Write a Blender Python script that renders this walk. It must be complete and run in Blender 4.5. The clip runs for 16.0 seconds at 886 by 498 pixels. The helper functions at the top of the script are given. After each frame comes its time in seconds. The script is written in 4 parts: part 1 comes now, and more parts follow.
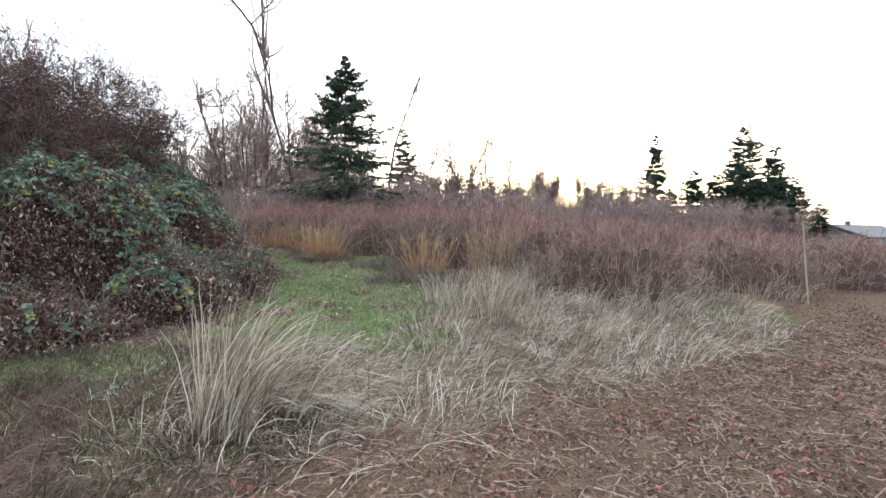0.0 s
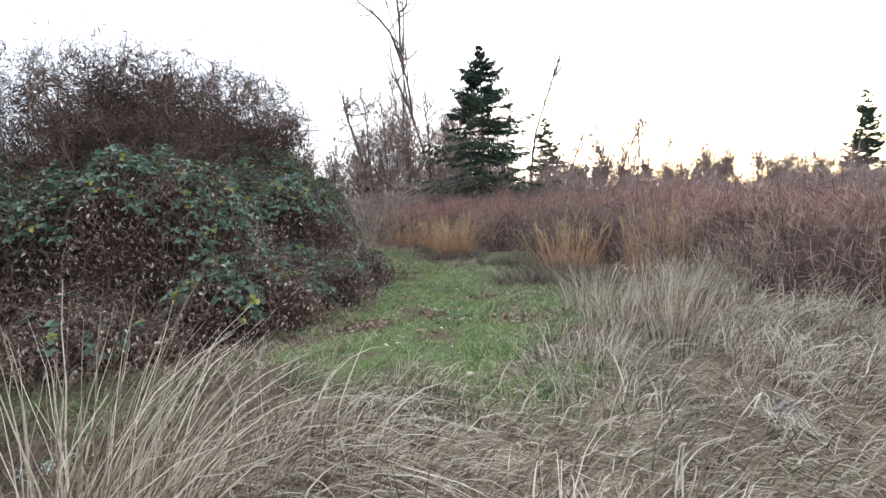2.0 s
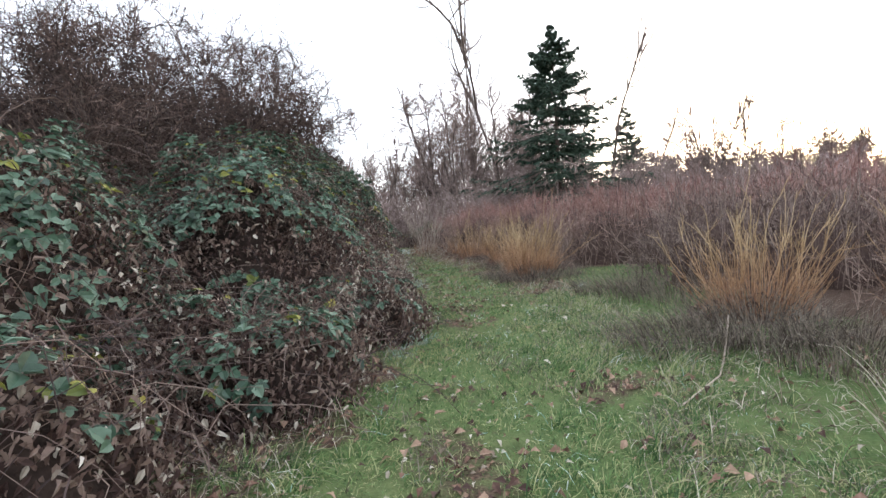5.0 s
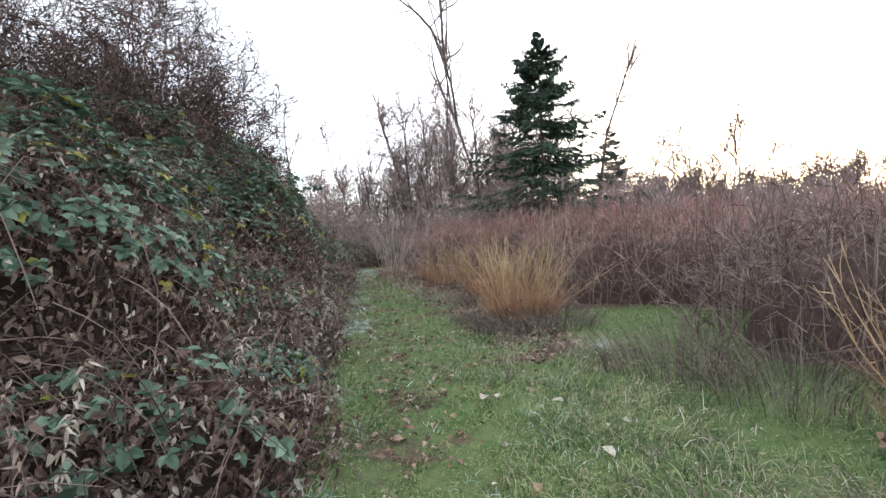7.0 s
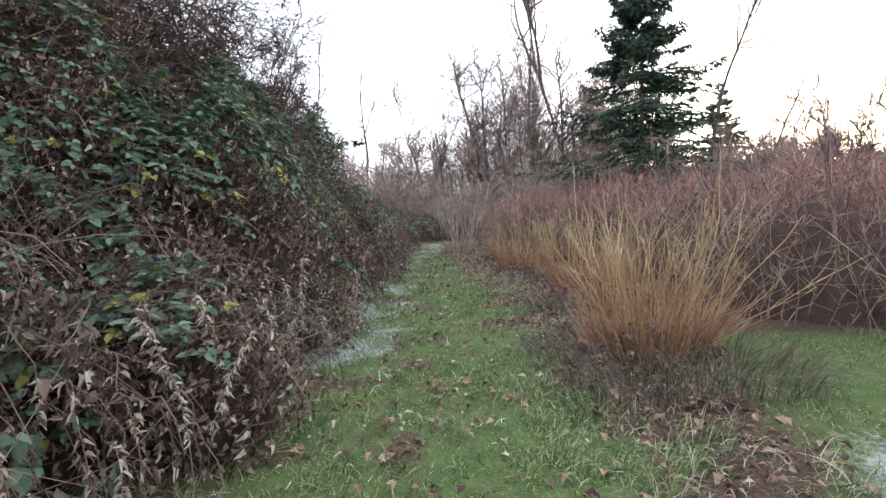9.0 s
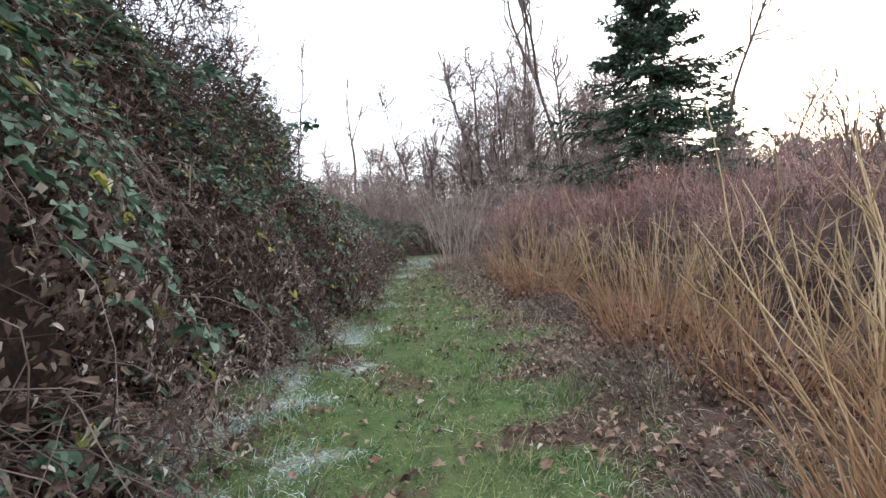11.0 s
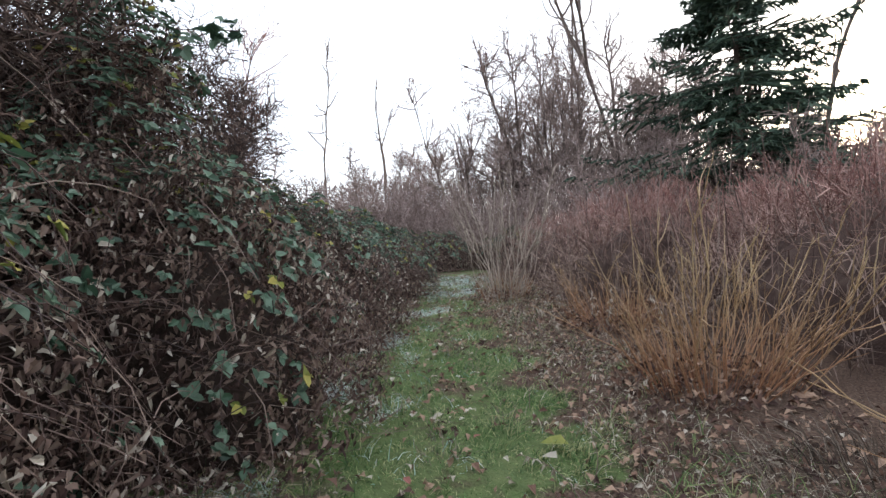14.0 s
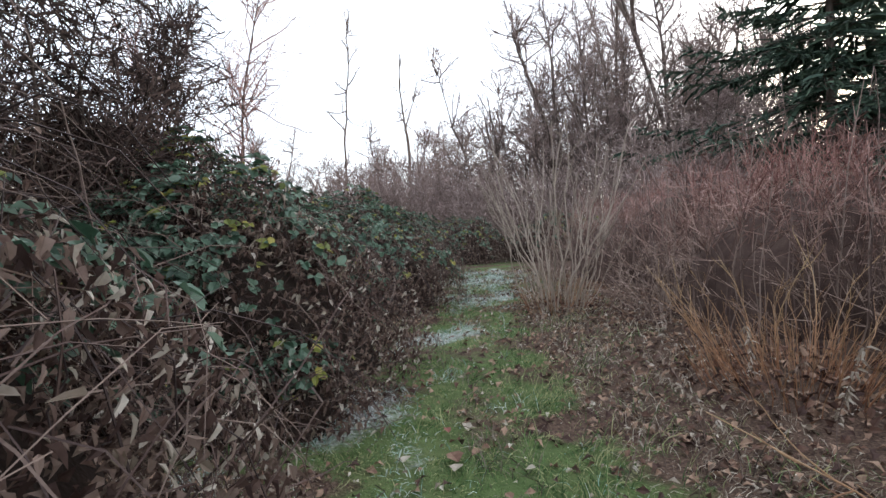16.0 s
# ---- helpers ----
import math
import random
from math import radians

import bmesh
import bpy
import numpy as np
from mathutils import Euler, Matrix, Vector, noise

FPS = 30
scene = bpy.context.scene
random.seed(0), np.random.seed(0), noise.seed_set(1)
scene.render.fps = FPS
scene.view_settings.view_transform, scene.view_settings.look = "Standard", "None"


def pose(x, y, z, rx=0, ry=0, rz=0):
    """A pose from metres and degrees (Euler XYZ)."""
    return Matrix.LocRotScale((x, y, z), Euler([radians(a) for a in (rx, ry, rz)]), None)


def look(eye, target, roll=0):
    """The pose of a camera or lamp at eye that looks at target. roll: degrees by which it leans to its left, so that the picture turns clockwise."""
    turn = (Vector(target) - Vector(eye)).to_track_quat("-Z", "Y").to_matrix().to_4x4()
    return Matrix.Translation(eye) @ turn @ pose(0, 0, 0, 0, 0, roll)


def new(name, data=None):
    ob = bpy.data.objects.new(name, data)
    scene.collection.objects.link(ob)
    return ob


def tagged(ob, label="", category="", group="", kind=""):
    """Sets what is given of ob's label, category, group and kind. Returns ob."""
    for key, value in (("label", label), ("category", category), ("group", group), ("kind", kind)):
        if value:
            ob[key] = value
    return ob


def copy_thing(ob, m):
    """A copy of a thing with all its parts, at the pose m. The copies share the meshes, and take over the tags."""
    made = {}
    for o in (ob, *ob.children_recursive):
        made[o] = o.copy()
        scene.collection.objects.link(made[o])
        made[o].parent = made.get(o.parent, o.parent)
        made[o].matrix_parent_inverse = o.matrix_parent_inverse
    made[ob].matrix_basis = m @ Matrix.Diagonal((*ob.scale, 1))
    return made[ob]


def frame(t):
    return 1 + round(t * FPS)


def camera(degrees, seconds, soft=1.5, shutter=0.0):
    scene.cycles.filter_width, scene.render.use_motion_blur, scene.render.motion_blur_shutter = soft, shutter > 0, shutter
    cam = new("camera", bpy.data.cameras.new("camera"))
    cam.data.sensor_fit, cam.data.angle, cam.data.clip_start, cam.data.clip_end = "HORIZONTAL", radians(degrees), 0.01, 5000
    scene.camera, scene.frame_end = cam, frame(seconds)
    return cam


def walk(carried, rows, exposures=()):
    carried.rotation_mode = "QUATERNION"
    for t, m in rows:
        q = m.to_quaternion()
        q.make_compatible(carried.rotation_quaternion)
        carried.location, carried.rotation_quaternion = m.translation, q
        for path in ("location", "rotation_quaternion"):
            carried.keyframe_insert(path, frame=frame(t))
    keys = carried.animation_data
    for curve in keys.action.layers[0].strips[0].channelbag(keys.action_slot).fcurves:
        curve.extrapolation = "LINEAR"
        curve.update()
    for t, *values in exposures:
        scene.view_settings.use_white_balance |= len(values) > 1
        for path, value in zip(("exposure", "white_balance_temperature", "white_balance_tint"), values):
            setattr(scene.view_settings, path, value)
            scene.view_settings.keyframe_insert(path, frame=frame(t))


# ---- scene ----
cam = camera(83.8, 16.0)
PATH = [
    (0, (0.331, 1.533, 1.602), (0.215, 3.526, 1.478), 1.2),
    (0.5, (0.444, 2.046, 1.571), (0.128, 4.018, 1.471), 3.1),
    (1, (0.479, 2.601, 1.508), (-0.139, 4.497, 1.355), -0.7),
    (1.5, (0.398, 3.196, 1.417), (-0.294, 5.06, 1.201), -1.2),
    (2, (0.267, 3.824, 1.353), (-0.427, 5.695, 1.223), -2.1),
    (2.5, (0.091, 4.482, 1.297), (-0.692, 6.321, 1.247), -1.6),
    (3, (-0.081, 5.105, 1.285), (-0.988, 6.887, 1.228), -2.9),
    (5.5, (-1.622, 8.694, 1.298), (-2.588, 10.443, 1.209), -4.3),
    (6, (-1.949, 9.39, 1.306), (-2.844, 11.178, 1.264), -7.4),
    (6.5, (-2.245, 10.135, 1.317), (-3.017, 11.977, 1.205), -3.2),
    (7, (-2.457, 10.948, 1.34), (-3.332, 12.746, 1.313), -2.5),
    (7.5, (-2.729, 11.784, 1.348), (-3.671, 13.545, 1.24), -0.4),
    (8, (-3.003, 12.566, 1.389), (-4.047, 14.271, 1.329), -0.6),
    (8.5, (-3.354, 13.227, 1.355), (-4.417, 14.922, 1.328), 1.2),
    (9, (-3.749, 13.867, 1.305), (-4.901, 15.498, 1.178), -1.7),
    (9.5, (-4.136, 14.533, 1.302), (-5.359, 16.11, 1.181), -3.2),
    (10, (-4.552, 15.158, 1.298), (-5.686, 16.803, 1.221), -2.0),
    (12.5, (-6.67, 17.999, 1.246), (-7.823, 19.63, 1.15), -3.6),
    (13, (-7.15, 18.53, 1.278), (-8.383, 20.103, 1.223), -4.2),
    (13.5, (-7.582, 19.122, 1.334), (-8.808, 20.701, 1.276), -3.0),
    (14, (-7.951, 19.726, 1.382), (-9.191, 21.294, 1.336), -3.3),
    (14.5, (-8.395, 20.324, 1.395), (-9.558, 21.949, 1.314), 0.0),
    (15, (-8.824, 20.938, 1.447), (-10.089, 22.487, 1.416), -0.6),
    (15.5, (-9.297, 21.483, 1.444), (-10.64, 22.965, 1.455), -1.5),
    (16, (-9.748, 21.992, 1.433), (-11.074, 23.485, 1.333), -3.5),
]
EXPOSURES = ((0, 0.65), (3, 0.64), (6, 0.67), (9, 0.75), (12.5, 0.6), (16, 0.4))
walk(cam, [(t, look(eye, target, roll)) for t, eye, target, roll in PATH], [(t, stops, 6300, 10) for t, stops in EXPOSURES])

# ---- light ----
SUN_AZ, SUN_EL = 11.3, 2.4
world = bpy.data.worlds.new("evening_sky")
scene.world = world
world.use_nodes = True
wn = world.node_tree
sky = wn.nodes.new("ShaderNodeTexSky")
sky.sky_type = 'NISHITA'
sky.sun_disc = False
sky.sun_elevation = radians(SUN_EL + 3.6)
sky.sun_rotation = radians(SUN_AZ)
sky.air_density = 0.6
sky.dust_density = 3.0
sky.ozone_density = 1.0
background = wn.nodes["Background"]
background.inputs["Strength"].default_value = 0.15
haze = wn.nodes.new("ShaderNodeMix")  # thin bright overcast over the clear sky
haze.data_type = 'RGBA'
haze.blend_type = 'ADD'
haze.inputs[0].default_value = 1.0
haze.inputs[7].default_value = (7.9, 8.1, 8.4, 1)
wn.links.new(sky.outputs[0], haze.inputs[6])
wn.links.new(haze.outputs[2], background.inputs[0])

sun_data = bpy.data.lights.new("sun", 'SUN')
sun_data.energy = 1.2
sun_data.angle = radians(3.0)
sun_data.color = (1.0, 0.78, 0.55)
sun = new("sun", sun_data)
_a, _e = radians(SUN_AZ), radians(SUN_EL)
sun_way = Vector((math.sin(_a) * math.cos(_e), math.cos(_a) * math.cos(_e), math.sin(_e)))
sun.matrix_world = look(sun_way * 60, (0, 0, 0))

# ---- numbers and shapes ----
rng = np.random.default_rng(7)


def nz(x, y, s=1.0, k=0):
    """Smooth noise from -1 to 1 with features about s metres wide."""
    r = np.random.default_rng(100 + k)
    out = np.zeros(np.broadcast(x, y).shape)
    for n in range(7):
        a, f, p = r.uniform(0, 6.28), r.uniform(0.6, 2.2) / s, r.uniform(0, 6.28)
        out = out + np.sin((x * math.cos(a) + y * math.sin(a)) * f * 3.0 + p)
    return out / 4.2


def unit(v):
    return v / np.maximum(np.linalg.norm(v, axis=-1, keepdims=True), 1e-9)


def mesh_from(name, verts, faces, smooth=False):
    """A mesh from arrays: verts (n, 3), faces (m, 3 or 4)."""
    verts, faces = np.asarray(verts, np.float32).reshape(-1, 3), np.asarray(faces, np.int32)
    me = bpy.data.meshes.new(name)
    m, c = faces.shape
    me.vertices.add(len(verts))
    me.vertices.foreach_set("co", verts.ravel())
    me.loops.add(m * c)
    me.loops.foreach_set("vertex_index", faces.ravel())
    me.polygons.add(m)
    me.polygons.foreach_set("loop_start", np.arange(0, m * c, c, dtype=np.int32))
    me.polygons.foreach_set("use_smooth", np.full(m, smooth))
    me.update(calc_edges=True)
    return me


def tubes(name, P, R, sides=3):
    """Tapered tubes along polylines P (n, k, 3) with radii R (n, k)."""
    P = np.asarray(P, float)
    n, k, _ = P.shape
    R = np.broadcast_to(R, (n, k))
    T = unit(np.gradient(P, axis=1))
    ref = np.where(np.abs(T[:, :1, 2:3]) > 0.8, np.array([1.0, 0.2, 0]), np.array([0.1, 0.2, 1.0]))
    A = unit(np.cross(T, np.broadcast_to(ref, T.shape)))
    B = np.cross(T, A)
    a = np.arange(sides) / sides * 2 * math.pi
    ring = A[:, :, None] * np.cos(a)[None, None, :, None] + B[:, :, None] * np.sin(a)[None, None, :, None]
    V = P[:, :, None] + ring * R[:, :, None, None]
    i = np.arange(n)[:, None, None] * k * sides + np.arange(k - 1)[None, :, None] * sides
    s0, s1 = np.arange(sides)[None, None], (np.arange(sides)[None, None] + 1) % sides
    F = np.stack([i + s0, i + s1, i + s1 + sides, i + s0 + sides], -1).reshape(-1, 4)
    return mesh_from(name, V, F, sides > 3)


def blades(name, P, W, side=None):
    """Ribbons along polylines P (n, k, 3) with widths W (n, k)."""
    P = np.asarray(P, float)
    n, k, _ = P.shape
    W = np.broadcast_to(W, (n, k))
    if side is None:
        a = rng.uniform(0, 6.28, n)
        side = np.stack([np.cos(a), np.sin(a), np.zeros(n)], -1)
    T = unit(np.gradient(P, axis=1))
    S = unit(np.broadcast_to(side[:, None], P.shape) - T * (side[:, None] * T).sum(-1, keepdims=True))
    V = np.stack([P - S * W[..., None] / 2, P + S * W[..., None] / 2], 2)
    i = np.arange(n)[:, None] * k * 2 + np.arange(k - 1)[None] * 2
    F = np.stack([i, i + 1, i + 3, i + 2], -1).reshape(-1, 4)
    return mesh_from(name, V, F)


def leaf_mesh(name, pos, along, normal, length, width, fold=0.25, curl=0.0):
    """Folded leaves, six corners each."""
    n = len(pos)
    along = unit(along)
    side = unit(np.cross(along, normal))
    up = np.cross(side, along)
    length, width = np.broadcast_to(length, n)[:, None], np.broadcast_to(width, n)[:, None]
    c = np.broadcast_to(curl, n)[:, None]
    v = [pos,
         pos + along * length * 0.3 - side * width * 0.46 + up * width * fold,
         pos + along * length * 0.3 + side * width * 0.46 + up * width * fold,
         pos + along * length * 0.42 - up * length * c * 0.2,
         pos + along * length * 0.7 - side * width * 0.36 + up * (width * fold * 0.7 - length * c * 0.5),
         pos + along * length * 0.7 + side * width * 0.36 + up * (width * fold * 0.7 - length * c * 0.5),
         pos + along * length - up * length * c]
    V = np.stack(v, 1)
    t = np.array([[0, 3, 1], [0, 2, 3], [1, 3, 4], [3, 2, 5], [3, 6, 4], [3, 5, 6]])
    F = (np.arange(n)[:, None, None] * 7 + t[None]).reshape(-1, 3)
    return mesh_from(name, V, F)


def shred_mesh(name, pos, along, normal, length, width, fold=0.4, curl=0.4):
    """Shrivelled leaves, five corners each."""
    n = len(pos)
    along = unit(along)
    side = unit(np.cross(along, normal))
    up = np.cross(side, along)
    length, width = np.broadcast_to(length, n)[:, None], np.broadcast_to(width, n)[:, None]
    V = np.stack([pos, pos + along * length * 0.5 - side * width * 0.5 + up * width * fold, pos + along * length * 0.5 + side * width * 0.5 + up * width * fold,
                  pos + along * length * 0.45, pos + along * length - up * length * curl], 1)
    t = np.array([[0, 3, 1], [0, 2, 3], [3, 4, 1], [3, 2, 4]])
    return mesh_from(name, V, (np.arange(n)[:, None, None] * 5 + t[None]).reshape(-1, 3))


def grow(P, n, length, spread, lo=0.2, hi=1.0, up=0.2, k=5, wob=0.12, taper=0.5):
    """n side shoots on each polyline of P; they start along it and bend upwards. Returns the new polylines."""
    N, K, _ = P.shape
    t = rng.uniform(lo, hi, (N, n))
    f = t * (K - 1)
    i = np.clip(f.astype(int), 0, K - 2)
    w = (f - i)[..., None]
    rows = np.arange(N)[:, None]
    p0 = P[rows, i] * (1 - w) + P[rows, i + 1] * w
    d0 = unit(P[rows, i + 1] - P[rows, i])
    d = unit(d0 + rng.normal(0, spread, (N, n, 3)))
    L = length * (1 - taper * t) * rng.uniform(0.55, 1.25, (N, n))
    p0, d, L = p0.reshape(-1, 3), d.reshape(-1, 3), L.reshape(-1)
    out, dd = [p0], d
    for _ in range(k - 1):
        out.append(out[-1] + dd * (L / (k - 1))[:, None])
        dd = unit(dd + rng.normal(0, wob, dd.shape) + np.array([0, 0, up / (k - 1)]))
    return np.stack(out, 1)


def taper(n, r0, r1, k):
    return np.linspace(r0, r1, k)[None] * rng.uniform(0.7, 1.3, (n, 1))


def thing(name, x, y, z=None, label="", category="", group="", kind="", rz=0):
    ob = new(name)
    ob.empty_display_size = 0.1
    ob.matrix_world = pose(x, y, float(G(x, y)) if z is None else z, 0, 0, rz)
    return tagged(ob, label, category, group, kind)


def part(name, me, material, parent, label="", kind=""):
    ob = new(name, me)
    if material is not None and not me.materials:
        me.materials.append(material)
    ob.parent = parent
    return tagged(ob, label, kind=kind)


# ---- the plan ----
TRAIL = np.array([(0.6, -3.0), (0.4, 2.0), (-0.9, 6.0), (-1.7, 8.7), (-3.4, 12.4), (-5.2, 15.6), (-7.3, 18.6), (-9.6, 21.6),
                  (-12.4, 25.2), (-15.0, 28.8), (-17.4, 32.0), (-19.5, 35.5), (-19.5, 40.0)])


def trail(x, y):
    """Signed distance from the trail's middle line; right of it is positive."""
    x, y = np.asarray(x, float), np.asarray(y, float)
    best, sign = np.full(x.shape, 1e9), np.ones(x.shape)
    for (ax, ay), (bx, by) in zip(TRAIL[:-1], TRAIL[1:]):
        dx, dy = bx - ax, by - ay
        t = np.clip(((x - ax) * dx + (y - ay) * dy) / (dx * dx + dy * dy), 0, 1)
        d = np.hypot(x - ax - t * dx, y - ay - t * dy)
        s = np.where((x - ax) * dy - (y - ay) * dx > 0, 1.0, -1.0)
        sign = np.where(d < best, s, sign)
        best = np.minimum(d, best)
    return best * sign


def step(v, a, b):
    t = np.clip((np.asarray(v) - a) / (b - a), 0, 1)
    return t * t * (3 - 2 * t)


def G(x, y):
    """The ground's height."""
    x, y = np.asarray(x, float), np.asarray(y, float)
    near = np.exp(-((x + 5) ** 2 + (y - 15) ** 2) / 900)
    bank = 0.10 * step(np.abs(trail(x, y)), 0.8, 2.5) * step(y, 9, 13)
    return -5.0 * step(x, 46, 54) + near * (0.03 * nz(x, y, 1.6, 1) + 0.012 * nz(x, y, 0.5, 2) + bank)


FROST = ((-7.3, 17.0, 0.5), (-7.7, 17.5, 0.6), (-8.3, 18.2, 0.5), (-9.2, 19.1, 0.7), (-10.0, 20.2, 0.8), (-11.6, 22.5, 0.65), (-12.7, 24.2, 0.6), (-13.9, 26.6, 0.5),
         (-15.4, 29.2, 0.9), (-17.0, 31.4, 1.3), (-18.0, 33.4, 1.0), (-3.2, 5.9, 0.35), (-3.9, 5.0, 0.3), (-1.0, 5.4, 0.25), (1.3, 7.6, 0.3), (-4.5, 12.6, 0.4), (-5.6, 14.2, 0.4), (-3.4, 16.9, 0.3))


def covers(x, y):
    """How much green turf, woody mulch, straw, leaf litter and frost lies at a place."""
    d = trail(x, y)
    edge = 0.35 * nz(x, y, 0.9, 3)
    mulch = 1 - step(y - (4.3 + 0.78 * (x + 1.0) + 3.0 * step(x, 4.5, 8.5)) + 1.2 * edge, -0.6, 0.6)
    mulch = mulch * (1 - 0.8 * step(-x, 1.2, 2.6))
    turf = (1 - step(np.abs(d) + 2.0 * edge + 0.35 * nz(x, y, 0.3, 8) + 0.5 * step(y, 23, 27), 0.55, 1.75)) * step(y + edge, 6.0, 8.0)
    turf = turf * (1 - np.exp(-(d / 0.4) ** 2) * np.clip(0.35 + 0.45 * nz(x, y, 0.7, 18), 0, 0.7))
    lawn = 1 - step(np.hypot((x + 4.0) * 0.6, y - 6.5) + edge, 0.5, 1.1)
    lawn = np.maximum(lawn, 0.75 * (1 - step(np.hypot((x - 5.0) * 0.7, (y - 10.6) * 1.3) + 2 * edge, 0.2, 1.8)))
    lawn = np.maximum(0.8 * lawn, 1 - step(np.hypot((x + 2.5) * 0.8, y - 18.4) + edge, 1.2, 2.1))
    lawn = np.maximum(lawn, 1 - step(np.hypot((x + 2.5) * 0.9, (y - 14.2) * 0.5) + edge, 1.1, 1.9))
    lawn = np.maximum(lawn, 0.9 * (1 - step(np.hypot(x + 1.0, (y - 11.8) * 0.6) + 1.5 * edge, 0.8, 1.8)))
    turf = np.maximum(turf, lawn)
    straw = (1 - turf) * (1 - mulch) * (1 - step(x, 5.5, 7.5)) * step(y, 3.5, 5) * (1 - step(y - 0.9 * x, 8.8, 10.4)) * (1 - 0.85 * step(-x, 1.6, 2.6))
    litter = np.clip(1 - turf - mulch - straw, 0, 1)
    frost = np.zeros(np.shape(x))
    for fx, fy, fr in FROST:
        frost = np.maximum(frost, 0.8 * (1 - step(np.hypot(x - fx, (y - fy) * 0.8) / fr + 0.7 * nz(x, y, 0.6, 5) + 0.3 * nz(x, y, 0.2, 6), 0.1, 1.4)))
    return turf, mulch * (1 - turf), straw, litter, frost


# ---- materials ----
def material(name, colours, rough=0.8, scale=6.0, bump=0.3, island=0.6, gloss=0.3, height=None, detail=40.0, thin=False):
    """A mottled surface. colours: from dark to light; island: how far each loose piece differs; height: (low, high, colours) blends by height."""
    m = bpy.data.materials.new(name)
    m.use_nodes = True
    nt = m.node_tree
    N, L = nt.nodes, nt.links
    b = N["Principled BSDF"]
    b.inputs["Roughness"].default_value = rough
    b.inputs["Specular IOR Level"].default_value = gloss
    geo = N.new("ShaderNodeNewGeometry")
    n1 = N.new("ShaderNodeTexNoise")
    n1.inputs["Scale"].default_value = scale
    n1.inputs["Detail"].default_value = 4
    n2 = N.new("ShaderNodeTexNoise")
    n2.inputs["Scale"].default_value = detail
    L.new(geo.outputs["Position"], n1.inputs["Vector"])
    L.new(geo.outputs["Position"], n2.inputs["Vector"])
    mix = N.new("ShaderNodeMath")
    mix.operation = 'MULTIPLY_ADD'
    mix.inputs[1].default_value = 0.75
    L.new(n1.outputs["Fac"], mix.inputs[0])
    m2 = N.new("ShaderNodeMath")
    m2.operation = 'MULTIPLY_ADD'
    m2.inputs[1].default_value = island
    m2.inputs[2].default_value = -0.5 * island
    L.new(geo.outputs["Random Per Island"], m2.inputs[0])
    m3 = N.new("ShaderNodeMath")
    m3.operation = 'MULTIPLY_ADD'
    m3.inputs[1].default_value = 0.3
    L.new(n2.outputs["Fac"], m3.inputs[0])
    L.new(m2.outputs[0], m3.inputs[2])
    L.new(m3.outputs[0], mix.inputs[2])

    def ramp(cs):
        r = N.new("ShaderNodeValToRGB")
        for i, c in enumerate(cs):
            at = 0.2 + 0.6 * i / max(len(cs) - 1, 1)
            e = r.color_ramp.elements[i] if i < 2 else r.color_ramp.elements.new(at)
            e.position, e.color = at, (*c, 1)
        L.new(mix.outputs[0], r.inputs[0])
        return r.outputs[0]

    out = ramp(colours)
    if height:
        sep = N.new("ShaderNodeSeparateXYZ")
        L.new(geo.outputs["Position"], sep.inputs[0])
        mr = N.new("ShaderNodeMapRange")
        mr.inputs[1].default_value, mr.inputs[2].default_value = height[0], height[1]
        L.new(sep.outputs["Z"], mr.inputs[0])
        mc = N.new("ShaderNodeMix")
        mc.data_type = 'RGBA'
        L.new(mr.outputs[0], mc.inputs[0])
        L.new(out, mc.inputs[6])
        L.new(ramp(height[2]), mc.inputs[7])
        out = mc.outputs[2]
    L.new(out, b.inputs["Base Color"])
    if bump:
        bp = N.new("ShaderNodeBump")
        bp.inputs["Strength"].default_value = bump
        bp.inputs["Distance"].default_value = 0.01
        L.new(n2.outputs["Fac"], bp.inputs["Height"])
        L.new(bp.outputs[0], b.inputs["Normal"])
    if thin:
        tr = N.new("ShaderNodeBsdfTranslucent")
        L.new(out, tr.inputs[0])
        ms = N.new("ShaderNodeMixShader")
        ms.inputs[0].default_value = 0.3
        L.new(b.outputs[0], ms.inputs[1])
        L.new(tr.outputs[0], ms.inputs[2])
        L.new(ms.outputs[0], N["Material Output"].inputs["Surface"])
    return m


M_GREEN = material("bramble_green", [(0.024, 0.052, 0.032), (0.058, 0.118, 0.072), (0.15, 0.225, 0.16)], 0.45, 3, 0.2, 0.7, 0.5, thin=True)
M_OLIVE = material("bramble_yellowing", [(0.10, 0.13, 0.03), (0.22, 0.24, 0.05), (0.36, 0.32, 0.08)], 0.55, 3, 0.2, 0.7, 0.4, thin=True)
M_DEAD = material("dead_leaf", [(0.05, 0.03, 0.026), (0.108, 0.068, 0.056), (0.24, 0.175, 0.145)], 0.8, 4, 0.3, 0.9, 0.2, thin=True)
M_PALE = material("pale_dead_leaf", [(0.22, 0.175, 0.135), (0.42, 0.37, 0.31), (0.62, 0.57, 0.50)], 0.8, 4, 0.3, 0.7, 0.2, thin=True)
M_CANE = material("bramble_cane", [(0.034, 0.021, 0.02), (0.075, 0.046, 0.04), (0.16, 0.115, 0.095)], 0.7, 3, 0.2, 0.9)
# near-black colour that stands in for the shade between the canes
M_GAPSHADE = material("bramble_gap_shade", [(0.011, 0.008, 0.007), (0.026, 0.018, 0.015), (0.052, 0.037, 0.031)], 0.95, 5, 1.0, 0.0, 0.1)
# dark brown that stands in for the shade inside the thickets
M_INNERSHADE = material("thicket_inner_shade", [(0.03, 0.02, 0.018), (0.065, 0.043, 0.037), (0.11, 0.078, 0.066)], 0.95, 7, 1.0, 0.0, 0.1, detail=70)
